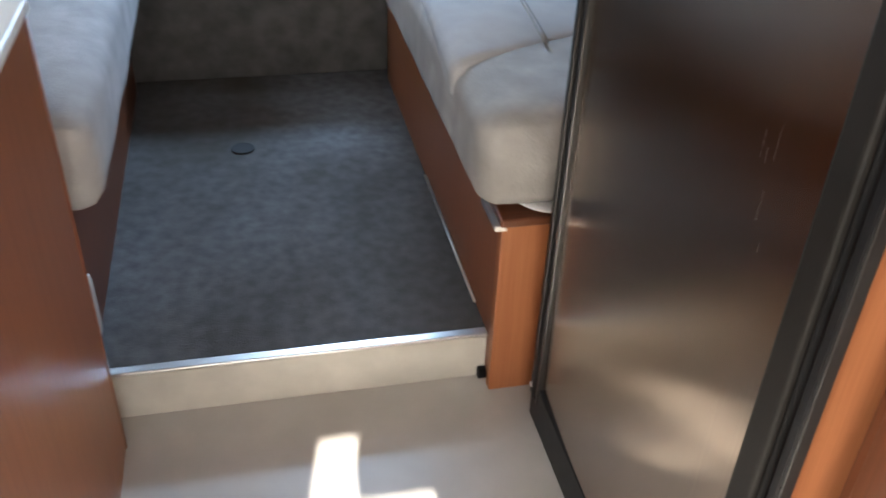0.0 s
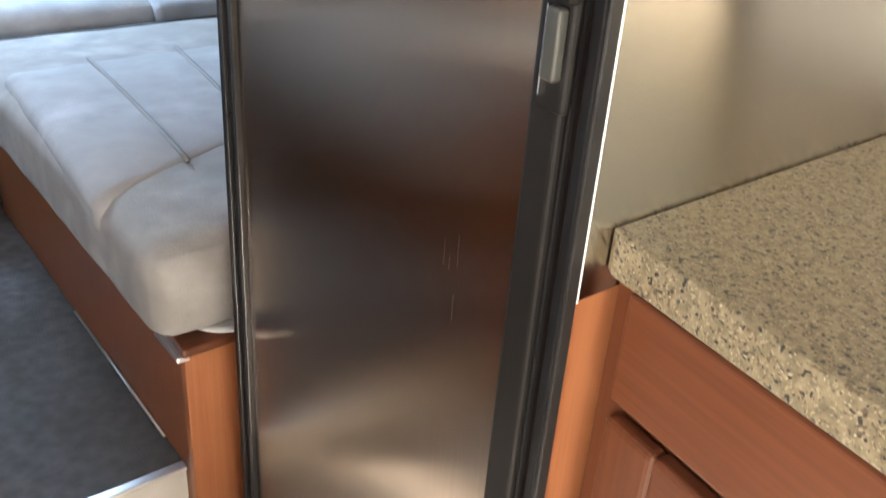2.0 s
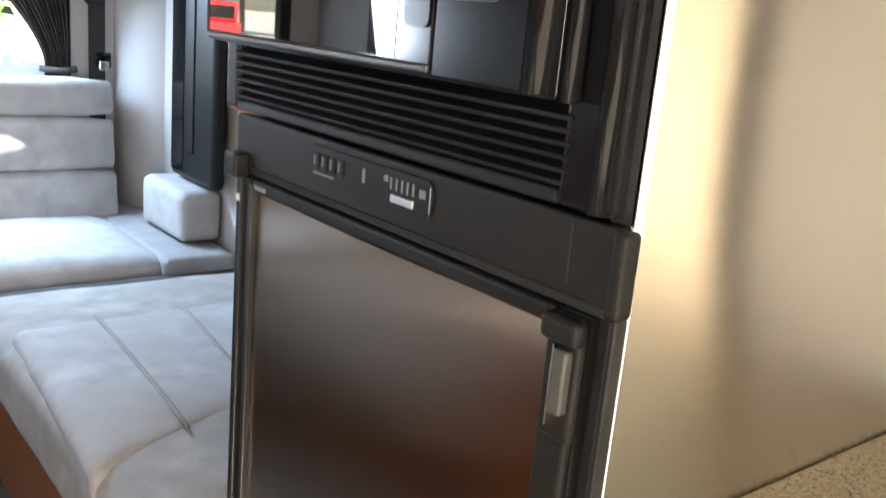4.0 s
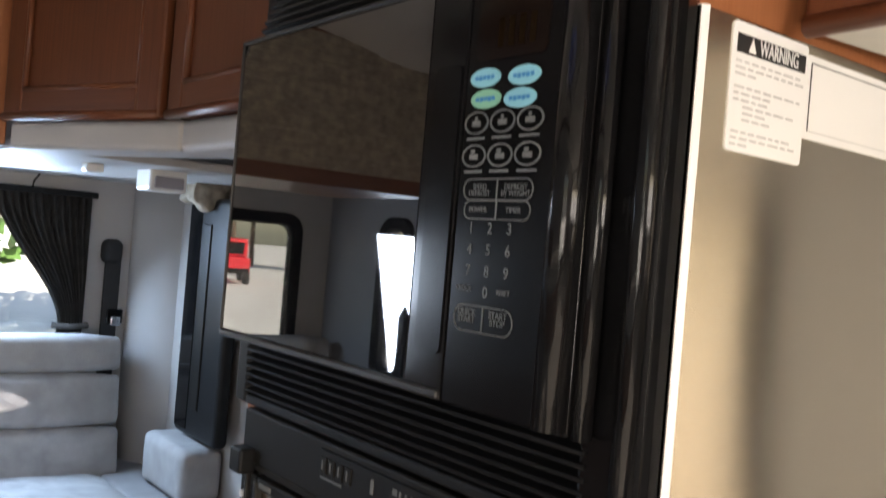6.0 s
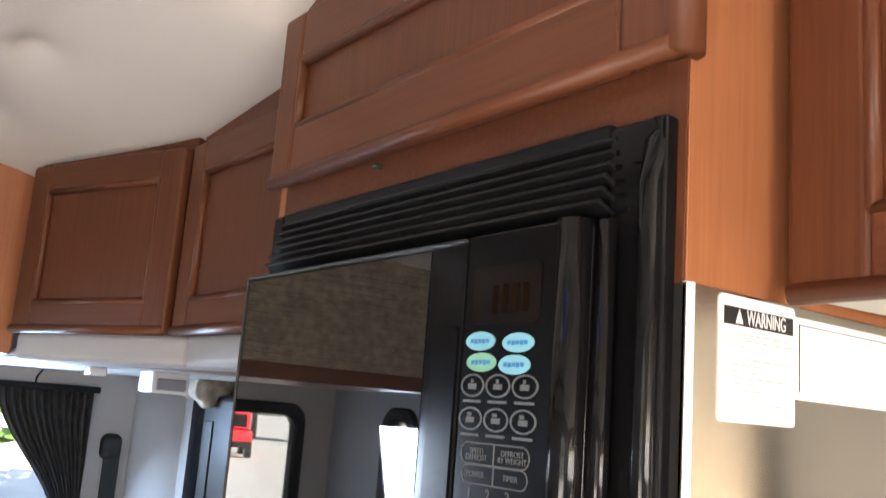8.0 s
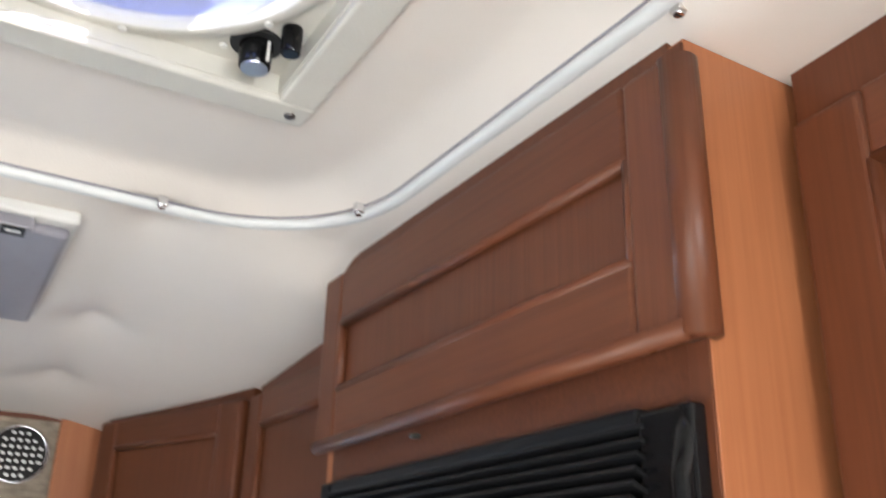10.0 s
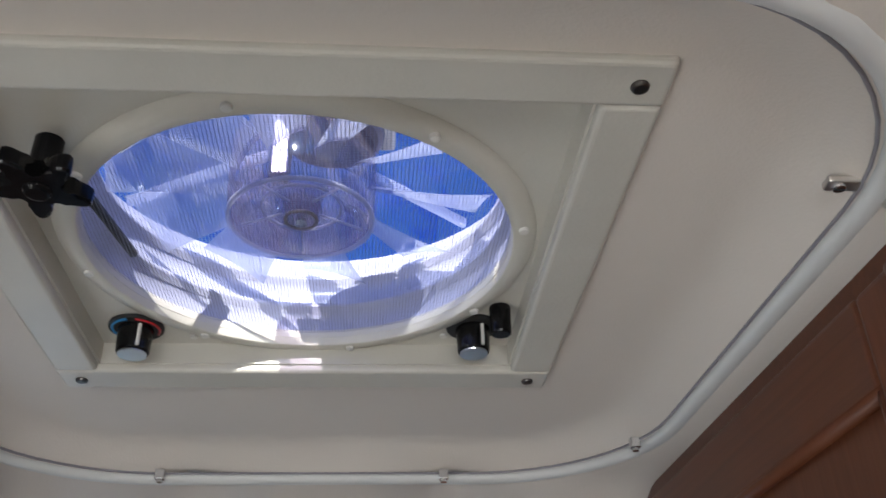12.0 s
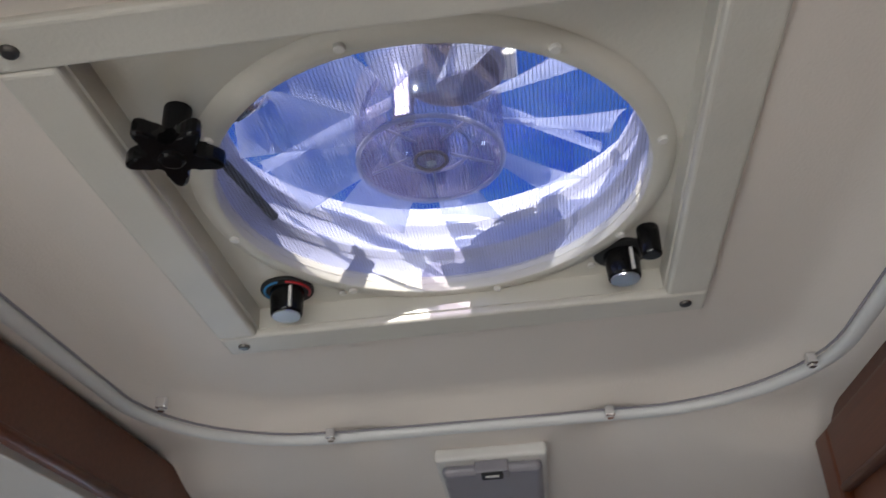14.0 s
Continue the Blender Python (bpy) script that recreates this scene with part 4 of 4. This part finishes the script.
for z0, z1 in ((0.525, 0.692), (0.692, 0.855), (0.855, 0.975)):
    bm = puff(-1.33, 0.458, 2.40, 2.54, z0, z1, 0.03, 0.004, 14, 0.003, z0 * 9)
    bmesh.ops.transform(bm, matrix=tilt, verts=bm.verts)
    part("back_channel", bm, suede, rs, smooth=True)
tagged(link("bolster", puff(0.488, 0.615, 1.995, 2.31, 0.552, 0.698, 0.022, 0.006, 12, 0.003, 7.0), suede, smooth=True), "pale grey suede bolster block on the side ledge", "bolster")
tagged(link("table_leg_socket", cyl((-0.4625, 1.448, 0.098), (-0.4625, 1.448, 0.104), 0.027, bev=0.002, seg=32), dark_void), "black round table leg socket in the carpet", "socket")

# ---- lounge: rear corner ----
scr = thing("wall_screen", "slim black flat screen folded against the side wall", "screen")
part("casing", box(0.550, 0.592, 1.93, 2.235, 0.715, 1.415, 0.018, 4), black, scr)
part("back_ridge", box(0.545, 0.558, 2.06, 2.12, 0.80, 1.34, 0.004, 3), charcoal, scr)
part("bracket", box(0.585, 0.622, 2.10, 2.2, 1.0, 1.15, 0.003), charcoal, scr)
part("screen_glass", box(0.5475, 0.553, 2.135, 2.222, 0.735, 1.395, 0.001), gloss_black, scr)
tagged(link("tied_cloth", puff(0.50, 0.62, 2.06, 2.24, 1.395, 1.47, 0.03, 0.0, 16, 0.03, 3.0), cloth_mat, smooth=True), "crumpled beige curtain cloth tied above the screen", "cloth")
lamp = thing("reading_light", "small white box reading light under the valance", "lamp")
part("housing", box(0.231, 0.322, 1.70, 1.80, 1.405, 1.468, 0.008, 3), white_plastic, lamp)
part("lens", box(0.241, 0.312, 1.695, 1.705, 1.412, 1.440, 0.003), lens_mat, lamp)
tagged(link("ceiling_clip", box(0.10, 0.14, 1.75, 1.80, 1.435, 1.456, 0.005), white_plastic), "small white clip under the valance", "clip")
belt = thing("seat_belt", "black seat belt hanging from its pillar anchor", "seat belt")
part("anchor", puff(0.412, 0.480, 2.586, 2.622, 1.185, 1.268, 0.026, 0.0, 12, 0.0), belt_mat, belt, smooth=True)
part("webbing", box(0.425, 0.477, 2.600, 2.607, 0.70, 1.21, 0.002), belt_mat, belt)
part("tongue", box(0.440, 0.492, 2.588, 2.599, 0.990, 1.040, 0.006, 3), gloss_black, belt)
part("tongue_plate", box(0.452, 0.484, 2.583, 2.590, 0.984, 1.014, 0.004), chrome, belt, "bright metal tongue")


tagged(link("thin_cable", tube([(0.22, 2.612, 1.50), (0.21, 2.612, 1.46), (0.19, 2.610, 1.43), (0.185, 2.600, 1.405)], 0.003, 6), charcoal, smooth=True), "thin grey cable on the rear wall", "cable")


def curtain(name, x_top0, x_top1, x_tie, label, flip=1):
    c = thing(name, label, "curtain")
    bm = bmesh.new()
    rows, cols = 22, 64
    grid = []
    for i in range(rows + 1):
        t = i / rows
        z = 1.40 - 0.58 * t
        pull = smooth01(t / 0.72) if t < 0.72 else 1 - 0.35 * smooth01((t - 0.72) / 0.28)
        half = (x_top1 - x_top0) / 2 * (1 - 0.74 * pull)
        mid = (x_top0 + x_top1) / 2 * (1 - pull) + x_tie * pull
        grid.append([bm.verts.new((mid + half * (2 * k / cols - 1), 2.588 + 0.012 * math.sin(k * 1.25 + 0.5 * math.sin(i * 0.3)) + 0.004 * math.sin(k * 0.37 + i * 0.2), z)) for k in range(cols + 1)])
    for i in range(rows):
        for k in range(cols):
            bm.faces.new((grid[i][k], grid[i][k + 1], grid[i + 1][k + 1], grid[i + 1][k]))
    bmesh.ops.solidify(bm, geom=bm.faces[:], thickness=0.002)
    part("cloth", bm, curtain_mat, c, smooth=True)
    part("tieback", tube([(x_tie - 0.055, 2.585, 0.985), (x_tie, 2.570, 0.98), (x_tie + 0.055, 2.585, 0.985)], 0.010, 10), curtain_mat, c, smooth=True)
    part("track", box(min(x_top0, x_top1) - 0.02, max(x_top0, x_top1) + 0.02, 2.575, 2.600, 1.392, 1.412, 0.003), black, c)


curtain("window_curtain", 0.08, 0.36, 0.325, "dark pleated curtain tied back beside the rear window")
curtain("window_curtain", -0.86, -0.58, -0.62, "dark pleated curtain tied back beside the far rear window")

# ---- left side ----
low = thing("low_side_cabinet", "low cherry cabinet beside the step with a pale top", "cabinet")
part("aisle_board", box(-0.698, -0.682, -0.28, 0.640, 0.0, 0.722, 0.001), veneer_mid, low)
part("corner_post", tube([(-0.694, 0.645, 0.0), (-0.694, 0.645, 0.724)], 0.014, 16), veneer_mid, low, smooth=True)
part("end_board", box(-1.37, -0.694, 0.640, 0.656, 0.0, 0.722, 0.001), wood_up, low)
part("end_board", box(-1.37, -0.698, -0.28, -0.264, 0.0, 0.722, 0.001), wood_up, low)
part("top_board", box(-1.37, -0.678, -0.285, 0.662, 0.722, 0.740, 0.004, 3), white_plastic, low, "pale top board")
tagged(link("grab_plate", puff(-0.722, -0.706, 0.735, 0.79, 0.13, 0.25, 0.007, 0.0, 8, 0.0), riser_mat, smooth=True), "cream rounded grab plate on the bench side", "handle")
lu = thing("overhead_side_cabinet", "dark cherry overhead cabinet along the far side", "cabinet")
part("carcass", box(-1.37, -0.847, -0.25, 0.78, 1.874, 1.945, 0.003), wood_up, lu)
part("face_board", box(-0.847, -0.827, -0.25, 0.83, 1.866, 1.945, 0.004), wood_side, lu)
part("lip", tube([(-0.831, -0.25, 1.870), (-0.831, 0.83, 1.870)], 0.007, 10), wood_side, lu, smooth=True)
part("underside", box(-1.37, -0.850, -0.25, 0.80, 1.860, 1.873, 0.002), white_plastic, lu, "white underside")
part("end_post", box(-0.880, -0.852, 0.880, 0.925, 1.790, 1.905, 0.004), wall_mat, lu, "grey end post")
part("recess_back", box(-0.960, -0.950, 0.78, 0.90, 1.790, 1.92, 0), dark_void, lu)
part("end_block", box(-1.37, -0.866, 0.926, 1.30, 1.780, 1.90, 0.004), wood_up, lu)

# ---- ceiling lamp ----
cl = thing("ceiling_lamp", "flat lilac ceiling lamp in a white frame", "lamp", Matrix.Translation((-0.418, 0.885, ceiling_z(-0.418, 0.885) - 0.004)) @ Matrix.Rotation(radians(-6), 4, "X"))
part("frame", box(-0.073, 0.073, -0.196, 0.142, -0.012, 0.006, 0.005, 3), white_plastic, cl)
ln = bmesh.new()
box(-0.066, 0.066, -0.180, 0.135, -0.026, -0.010, 0.008, 3, bm=ln)
part("lens", ln, lens_mat, cl, "lilac prismatic lens")
part("switch", box(-0.022, 0.022, -0.188, -0.156, -0.028, -0.010, 0.003), lens_mat, cl)
part("rocker", box(-0.014, 0.014, -0.186, -0.164, -0.030, -0.026, 0.001), ink, cl)
part("rocker_tip", box(-0.009, 0.009, -0.180, -0.175, -0.0315, -0.0295, 0.0005), white_plastic, cl)
for bx, by in BUTTONS:
    tagged(link("ceiling_button", cyl((bx, by, ceiling_z(bx, by) - 0.004), (bx, by, ceiling_z(bx, by) + 0.002), 0.011, bev=0.0015, seg=16), white_plastic), "small cream button pinching the padded ceiling", "button", "ceiling buttons")

# ---- roof vent with fan ----
VX, VY, VZ = -0.428, 0.1475, 1.987
vent = thing("roof_vent_fan", "ivory roof vent with a clear bladed fan behind a screen", "roof vent", Matrix.Translation((VX, VY, VZ)) @ Matrix.Rotation(radians(-0.8), 4, "Z") @ Matrix.Rotation(radians(-0.6), 4, "X"))
HO, HI = 0.2455, 0.2045
for a in ((-HO, HO, -HO, -HI), (-HO, HO, HI, HO), (-HO, -HI, -HI, HI), (HI, HO, -HI, HI)):
    part("garnish_bar", box(*a, -0.008, 0.012, 0.004, 3), vent_plastic, vent)
for sx in (-1, 1):
    for sy in (-1, 1):
        part("garnish_screw", cyl((sx * 0.2245, sy * 0.2245, -0.011), (sx * 0.2245, sy * 0.2245, -0.006), 0.006, 0.006, 16, 0.002), mat("dull_screw", (0.16, 0.15, 0.14), 0.35, 1.0) if sx + sy < -1 else bpy.data.materials["dull_screw"], vent)
CR, CC = 0.1755, (0.003, 0.0125)
bm = bmesh.new()
N = 96
outer, edge, up = [], [], []
for k in range(N):
    t = 2 * math.pi * k / N
    c, s = math.cos(t), math.sin(t)
    f = 0.215 / max(abs(c), abs(s))
    outer.append(bm.verts.new((c * f, s * f, 0.022)))
    edge.append(bm.verts.new((CC[0] + CR * c, CC[1] + CR * s, 0.022)))
    up.append(bm.verts.new((CC[0] + CR * c, CC[1] + CR * s, 0.030)))
for k in range(N):
    j = (k + 1) % N
    bm.faces.new((outer[k], outer[j], edge[j], edge[k]))
    bm.faces.new((edge[k], edge[j], up[j], up[k]))
part("base_plate", bm, vent_plastic, vent)
for a in ((-HI, HI, -HI - 0.002, -HI + 0.002), (-HI, HI, HI - 0.002, HI + 0.002), (-HI - 0.002, -HI + 0.002, -HI, HI), (HI - 0.002, HI + 0.002, -HI, HI)):
    part("garnish_wall", box(*a, 0.0, 0.024, 0), vent_plastic, vent)
circle = lambda r, z, n=72: [(CC[0] + r * math.cos(2 * math.pi * k / n), CC[1] + r * math.sin(2 * math.pi * k / n), z) for k in range(n)]
bm = bmesh.new()
lip = [[bm.verts.new(p) for p in circle(r, z)] for r, z in ((CR + 0.0005, 0.028), (CR + 0.0005, 0.0145), (CR + 0.0015, 0.0134), (CR + 0.017, 0.0160), (CR + 0.021, 0.0215))]
for p, q in zip(lip, lip[1:]):
    for k in range(72):
        bm.faces.new((p[k], p[(k + 1) % 72], q[(k + 1) % 72], q[k]))
part("ring_lip", bm, vent_plastic, vent, "raised ivory lip", True)
for k in range(8):
    a = radians(33 + 45 * k)
    x, y = CC[0] + (CR + 0.010) * math.cos(a), CC[1] + (CR + 0.010) * math.sin(a)
    part("ring_screw", cyl((x, y, 0.0120), (x, y, 0.018), 0.0042, 0.0042, 14, 0.001), white_plastic, vent)

for x, y in ((0.120, -0.185), (0.135, 0.180), (-0.112, 0.185), (-0.125, -0.187)):
    part("plate_screw", cyl((x, y, 0.0195), (x, y, 0.0225), 0.0040, 0.0040, 14, 0.001), white_plastic, vent)


def knob(x, y, colour):
    k = part("dial", cyl((x, y, 0.022), (x, y, 0.018), 0.026, bev=0.001, seg=32), ink, vent, "printed dial")
    part("knob", cyl((x, y, 0.019), (x, y, -0.008), 0.017, 0.0155, 28, 0.002), gloss_black, k, "black knob")
    part("knob_cap", cyl((x, y, -0.0075), (x, y, -0.0095), 0.0135, seg=28), alu, k, "silver cap")
    part("pointer", box(x + 0.006, x + 0.009, y - 0.017, y - 0.0145, -0.006, 0.016, 0), white_plastic, k)
    for m, a0, a1 in ((blue_dot, 150, 260), (red_mat, -80, 30)) if colour else ():
        part("dial_arc", tube([(x + 0.022 * math.cos(radians(a0 + (a1 - a0) * i / 10)), y + 0.022 * math.sin(radians(a0 + (a1 - a0) * i / 10)), 0.0178) for i in range(11)], 0.0014, 6), m, k, smooth=True)


knob(-0.163, 0.164, True)
knob(0.162, 0.1585, False)
part("pin_knob", cyl((0.184, 0.119, 0.022), (0.184, 0.119, -0.008), 0.0105, 0.0095, 20, 0.002), gloss_black, vent)
star = bmesh.new()
SX, SY = -0.164, -0.1185
low_r, high_r = [], []
for k in range(70):
    a = 2 * math.pi * k / 70
    r = 0.0245 + 0.0115 * math.cos(5 * a)
    low_r.append(star.verts.new((SX + r * math.cos(a + 0.5), SY + r * math.sin(a + 0.5), -0.021)))
    high_r.append(star.verts.new((SX + r * math.cos(a + 0.5), SY + r * math.sin(a + 0.5), -0.007)))
star.faces.new(low_r)
star.faces.new(high_r)
for k in range(70):
    star.faces.new((low_r[k], low_r[(k + 1) % 70], high_r[(k + 1) % 70], high_r[k]))
bmesh.ops.bevel(star, geom=[e for e in star.edges if abs(e.verts[0].co.z - e.verts[1].co.z) < 1e-5], offset=0.0028, segments=3, profile=0.5, affect="EDGES")
cyl((SX, SY, -0.024), (SX, SY, -0.016), 0.009, 0.012, 20, 0.002, bm=star)
sk = part("crank_knob", star, gloss_black, vent, "black star crank knob")
part("crank_shaft", cyl((SX, SY, -0.009), (SX, SY, 0.022), 0.010), black, sk)

# the fan above the screen
bm = bmesh.new()
cup = [(0.0, 0.0555), (0.012, 0.0555), (0.018, 0.060), (0.030, 0.062), (0.046, 0.058), (0.057, 0.051), (0.0605, 0.047), (0.0625, 0.050), (0.0640, 0.085), (0.0640, 0.118), (0.058, 0.128)]
rows = [[bm.verts.new((0.001 + max(r, 0.0008) * math.cos(2 * math.pi * k / 48), 0.0145 + max(r, 0.0008) * math.sin(2 * math.pi * k / 48), z)) for k in range(48)] for r, z in cup]
for p, q in zip(rows, rows[1:]):
    for k in range(48):
        bm.faces.new((p[k], p[(k + 1) % 48], q[(k + 1) % 48], q[k]))
fan = part("fan_hub", bm, hub_mat, vent, "smoky clear hub", True)
part("hub_rim", tube([(0.001 + 0.0612 * math.cos(2 * math.pi * k / 48), 0.0145 + 0.0612 * math.sin(2 * math.pi * k / 48), 0.0475) for k in range(48)], 0.0022, 8, closed=True), blade_mat, fan, "clear moulded rim", True)
part("hub_ring", tube([(0.001 + 0.034 * math.cos(2 * math.pi * k / 40), 0.0145 + 0.034 * math.sin(2 * math.pi * k / 40), 0.0605) for k in range(40)], 0.0016, 6, closed=True), blade_mat, fan, smooth=True)
for k in range(5):
    a = radians(20 + 72 * k)
    c, s = math.cos(a), math.sin(a)
    part("hub_rib", tube([(0.001 + 0.017 * c, 0.0145 + 0.017 * s, 0.0575), (0.001 + 0.055 * c, 0.0145 + 0.055 * s, 0.0515)], 0.0013, 6), blade_mat, fan, smooth=True)
part("shaft_cap", cyl((0.001, 0.0145, 0.0475), (0.001, 0.0145, 0.066), 0.0135, 0.016, 24, 0.002), hub_mat, fan)
part("shaft_ring", tube([(0.001 + 0.0135 * math.cos(2 * math.pi * k / 28), 0.0145 + 0.0135 * math.sin(2 * math.pi * k / 28), 0.0480) for k in range(28)], 0.0016, 6, closed=True), motor_mat, fan, smooth=True)
part("shaft_nut", cyl((0.001, 0.0145, 0.045), (0.001, 0.0145, 0.050), 0.0052, seg=6), chrome, fan)
motor = part("motor", cyl((0.026, -0.005, 0.120), (0.026, -0.005, 0.168), 0.046, bev=0.006, seg=32), motor_mat, fan, "grey motor casing")
part("motor_plug", box(0.066, 0.082, -0.015, 0.020, 0.128, 0.160, 0.003), white_plastic, motor, "white plug")
part("motor_wire", tube([(0.070, -0.012, 0.140), (0.078, -0.03, 0.150), (0.060, -0.055, 0.155), (0.02, -0.07, 0.160)], 0.0022, 6), ink, motor, smooth=True)
for k in range(10):
    a = radians(8 + 36 * k)
    bm = bmesh.new()
    rows = []
    for i in range(9):
        r = 0.058 + 0.108 * i / 8
        tw = radians(34 - 14 * i / 8)
        w = 0.018 + 0.017 * i / 8
        row = []
        for j in range(5):
            s = (j / 4 - 0.5) * 2 * w
            row.append(bm.verts.new((r, s * math.cos(tw) + 0.006 * math.sin(i / 8 * 2), s * math.sin(tw) + 0.004 * (1 - (s / w) ** 2))))
        rows.append(row)
    for p, q in zip(rows, rows[1:]):
        for j in range(4):
            bm.faces.new((p[j], p[j + 1], q[j + 1], q[j]))
    bmesh.ops.solidify(bm, geom=bm.faces[:], thickness=0.0018)
    bmesh.ops.transform(bm, matrix=Matrix.Translation((0.001, 0.0145, 0.088)) @ Matrix.Rotation(a, 4, "Z"), verts=bm.verts)
    part("fan_blade", bm, blade_mat, vent, "clear plastic blade", True)
bm = bmesh.new()
profile = [(CR + 0.002, 0.030), (CR + 0.004, 0.052), (CR - 0.002, 0.055), (CR - 0.002, 0.060), (CR + 0.006, 0.064), (CR + 0.008, 0.086), (CR + 0.002, 0.089), (CR + 0.002, 0.095), (CR + 0.03, 0.098), (CR + 0.032, 0.13)]
rows = [[bm.verts.new(p) for p in circle(r, z)] for r, z in profile]
for p, q in zip(rows, rows[1:]):
    for k in range(72):
        bm.faces.new((p[k], p[(k + 1) % 72], q[(k + 1) % 72], q[k]))
part("fan_housing", bm, housing_mat, vent, "white round fan housing with blue lid light put into its colour", True)
for a in (35, 155, 275):
    c, s = math.cos(radians(a)), math.sin(radians(a))
    part("motor_arm", tube([(0.03 * c, 0.022 + 0.03 * s, 0.135), (0.10 * c, 0.022 + 0.1 * s, 0.132), (0.19 * c, 0.022 + 0.19 * s, 0.125)], 0.004, 10, flat=1.6), blade_mat, vent, smooth=True)
part("lift_arm", box(-0.026, -0.008, -0.02, -0.004, 0.07, 0.165, 0.003), chrome, vent)
part("lift_plate", box(-0.052, 0.006, -0.062, -0.014, 0.150, 0.157, 0.003), frosted_mat, vent, "frosted lid lift plate")
part("crank_rod", cyl((-0.166, -0.055, 0.036), (-0.150, 0.070, 0.046), 0.0042, seg=10), black, vent)
part("lid_bracket", tube([(-0.15, -0.05, 0.07), (-0.135, -0.03, 0.10), (-0.12, -0.02, 0.15)], 0.008, 8), chrome, vent, smooth=True)
bm = bmesh.new()
n = 16
grid = [[bm.verts.new((0.27 * (2 * i / n - 1), 0.27 * (2 * j / n - 1), 0.142 + 0.035 * (1 - (2 * i / n - 1) ** 4) * (1 - (2 * j / n - 1) ** 4))) for j in range(n + 1)] for i in range(n + 1)]
for i in range(n):
    for j in range(n):
        bm.faces.new((grid[i][j], grid[i + 1][j], grid[i + 1][j + 1], grid[i][j + 1]))
bmesh.ops.solidify(bm, geom=bm.faces[:], thickness=0.003)
lid = part("vent_lid", bm, lid_mat, vent, "blue tinted domed lid", True)
lid.visible_shadow = False
bm = bmesh.new()
for k in range(-59, 60):
    o = k * 0.00296
    hlen = math.sqrt(max(0, CR * CR - o * o))
    if hlen > 0.01:
        for ax in (0, 1):
            a = (CC[0] + o, CC[1] - hlen, 0.0275) if ax else (CC[0] - hlen, CC[1] + o, 0.0275)
            b = (CC[0] + o, CC[1] + hlen, 0.0275) if ax else (CC[0] + hlen, CC[1] + o, 0.0275)
            w = 0.00021
            dx, dy = (w, 0) if ax else (0, w)
            v = [bm.verts.new(p) for p in ((a[0] - dx, a[1] - dy, a[2]), (a[0] + dx, a[1] + dy, a[2]), (b[0] + dx, b[1] + dy, b[2]), (b[0] - dx, b[1] - dy, b[2]))]
            bm.faces.new(v)
part("insect_screen", bm, mat("screen_wire", (0.26, 0.28, 0.34), 0.5, 0.2), vent, "fine grey insect screen")["kind"] = "stuff"

# ---- outside ----
struct("ground", box(-150, 150, -150, 150, -0.75, -0.65, 0), concrete, "pale sunlit concrete yard", "ground")


def car(x, y, turn):
    c = thing("parked_vehicle", "red parked off-road vehicle with black tyres", "car", pose(x, y, -0.65, 0, 0, turn))
    part("body", box(-0.85, 0.85, -1.9, 1.9, 0.45, 1.05, 0.10, 4), red_mat, c)
    part("cabin", box(-0.75, 0.75, -1.7, 0.7, 1.05, 1.75, 0.10, 4), red_mat, c)
    part("window", box(-0.60, 0.60, -1.72, -1.68, 1.15, 1.60, 0.01), gloss_black, c)
    part("bumper", box(-0.80, 0.80, -2.0, -1.88, 0.40, 0.62, 0.03), charcoal, c)
    for sx in (-0.78, 0.78):
        for sy in (-1.2, 1.25):
            t = part("tyre", cyl((sx - 0.12, sy, 0.38), (sx + 0.12, sy, 0.38), 0.38, bev=0.04, seg=28), tyre_mat, c)
            part("rim", cyl((sx - 0.125, sy, 0.38), (sx + 0.125, sy, 0.38), 0.21, seg=20), alu, t)


car(-14.6, 33.0, 20)
random.seed(9)


def tree(x, y, h):
    t = thing("tree", "leafy green tree beyond the yard", "tree", pose(x, y, -0.65), "trees beyond the yard")
    bm = cyl((0, 0, 0), (0.1, 0, h * 0.6), 0.18, 0.08, 12)
    for k in range(5):
        a = k * 1.3
        cyl((0.05, 0, h * (0.35 + 0.05 * k)), (1.1 * math.cos(a), 1.1 * math.sin(a), h * (0.55 + 0.06 * k)), 0.06, 0.02, 8, bm=bm)
    part("trunk", bm, bark_mat, t)
    verts, faces = [], []
    for k in range(2600):
        d = Vector((random.gauss(0, 1), random.gauss(0, 1), random.gauss(0, 1))).normalized() * random.random() ** 0.4
        p = Vector((d.x * 1.9, d.y * 1.9, h * 0.68 + d.z * h * 0.36)) + noise.noise_vector(d * 3) * 0.6
        u = Vector((random.gauss(0, 1), random.gauss(0, 1), random.gauss(0, 1))).normalized() * 0.14
        w = u.orthogonal().normalized() * 0.09
        n = len(verts)
        verts += [p - u, p + w, p + u, p - w]
        faces.append((n, n + 1, n + 2, n + 3))
    me = bpy.data.meshes.new("crown")
    me.from_pydata(verts, [], faces)
    me.materials.append(leaf_mat)
    cr = new("crown", me)
    cr.parent = t


for x, y, h in ((-20, 44, 8), (-14, 47, 9), (-26, 41, 9), (-32, 38, 8), (1.5, 11, 5), (3.6, 13, 6), (0.2, 16, 6.5), (-24, 50, 10), (-8, 46, 9)):
    tree(x, y, h)
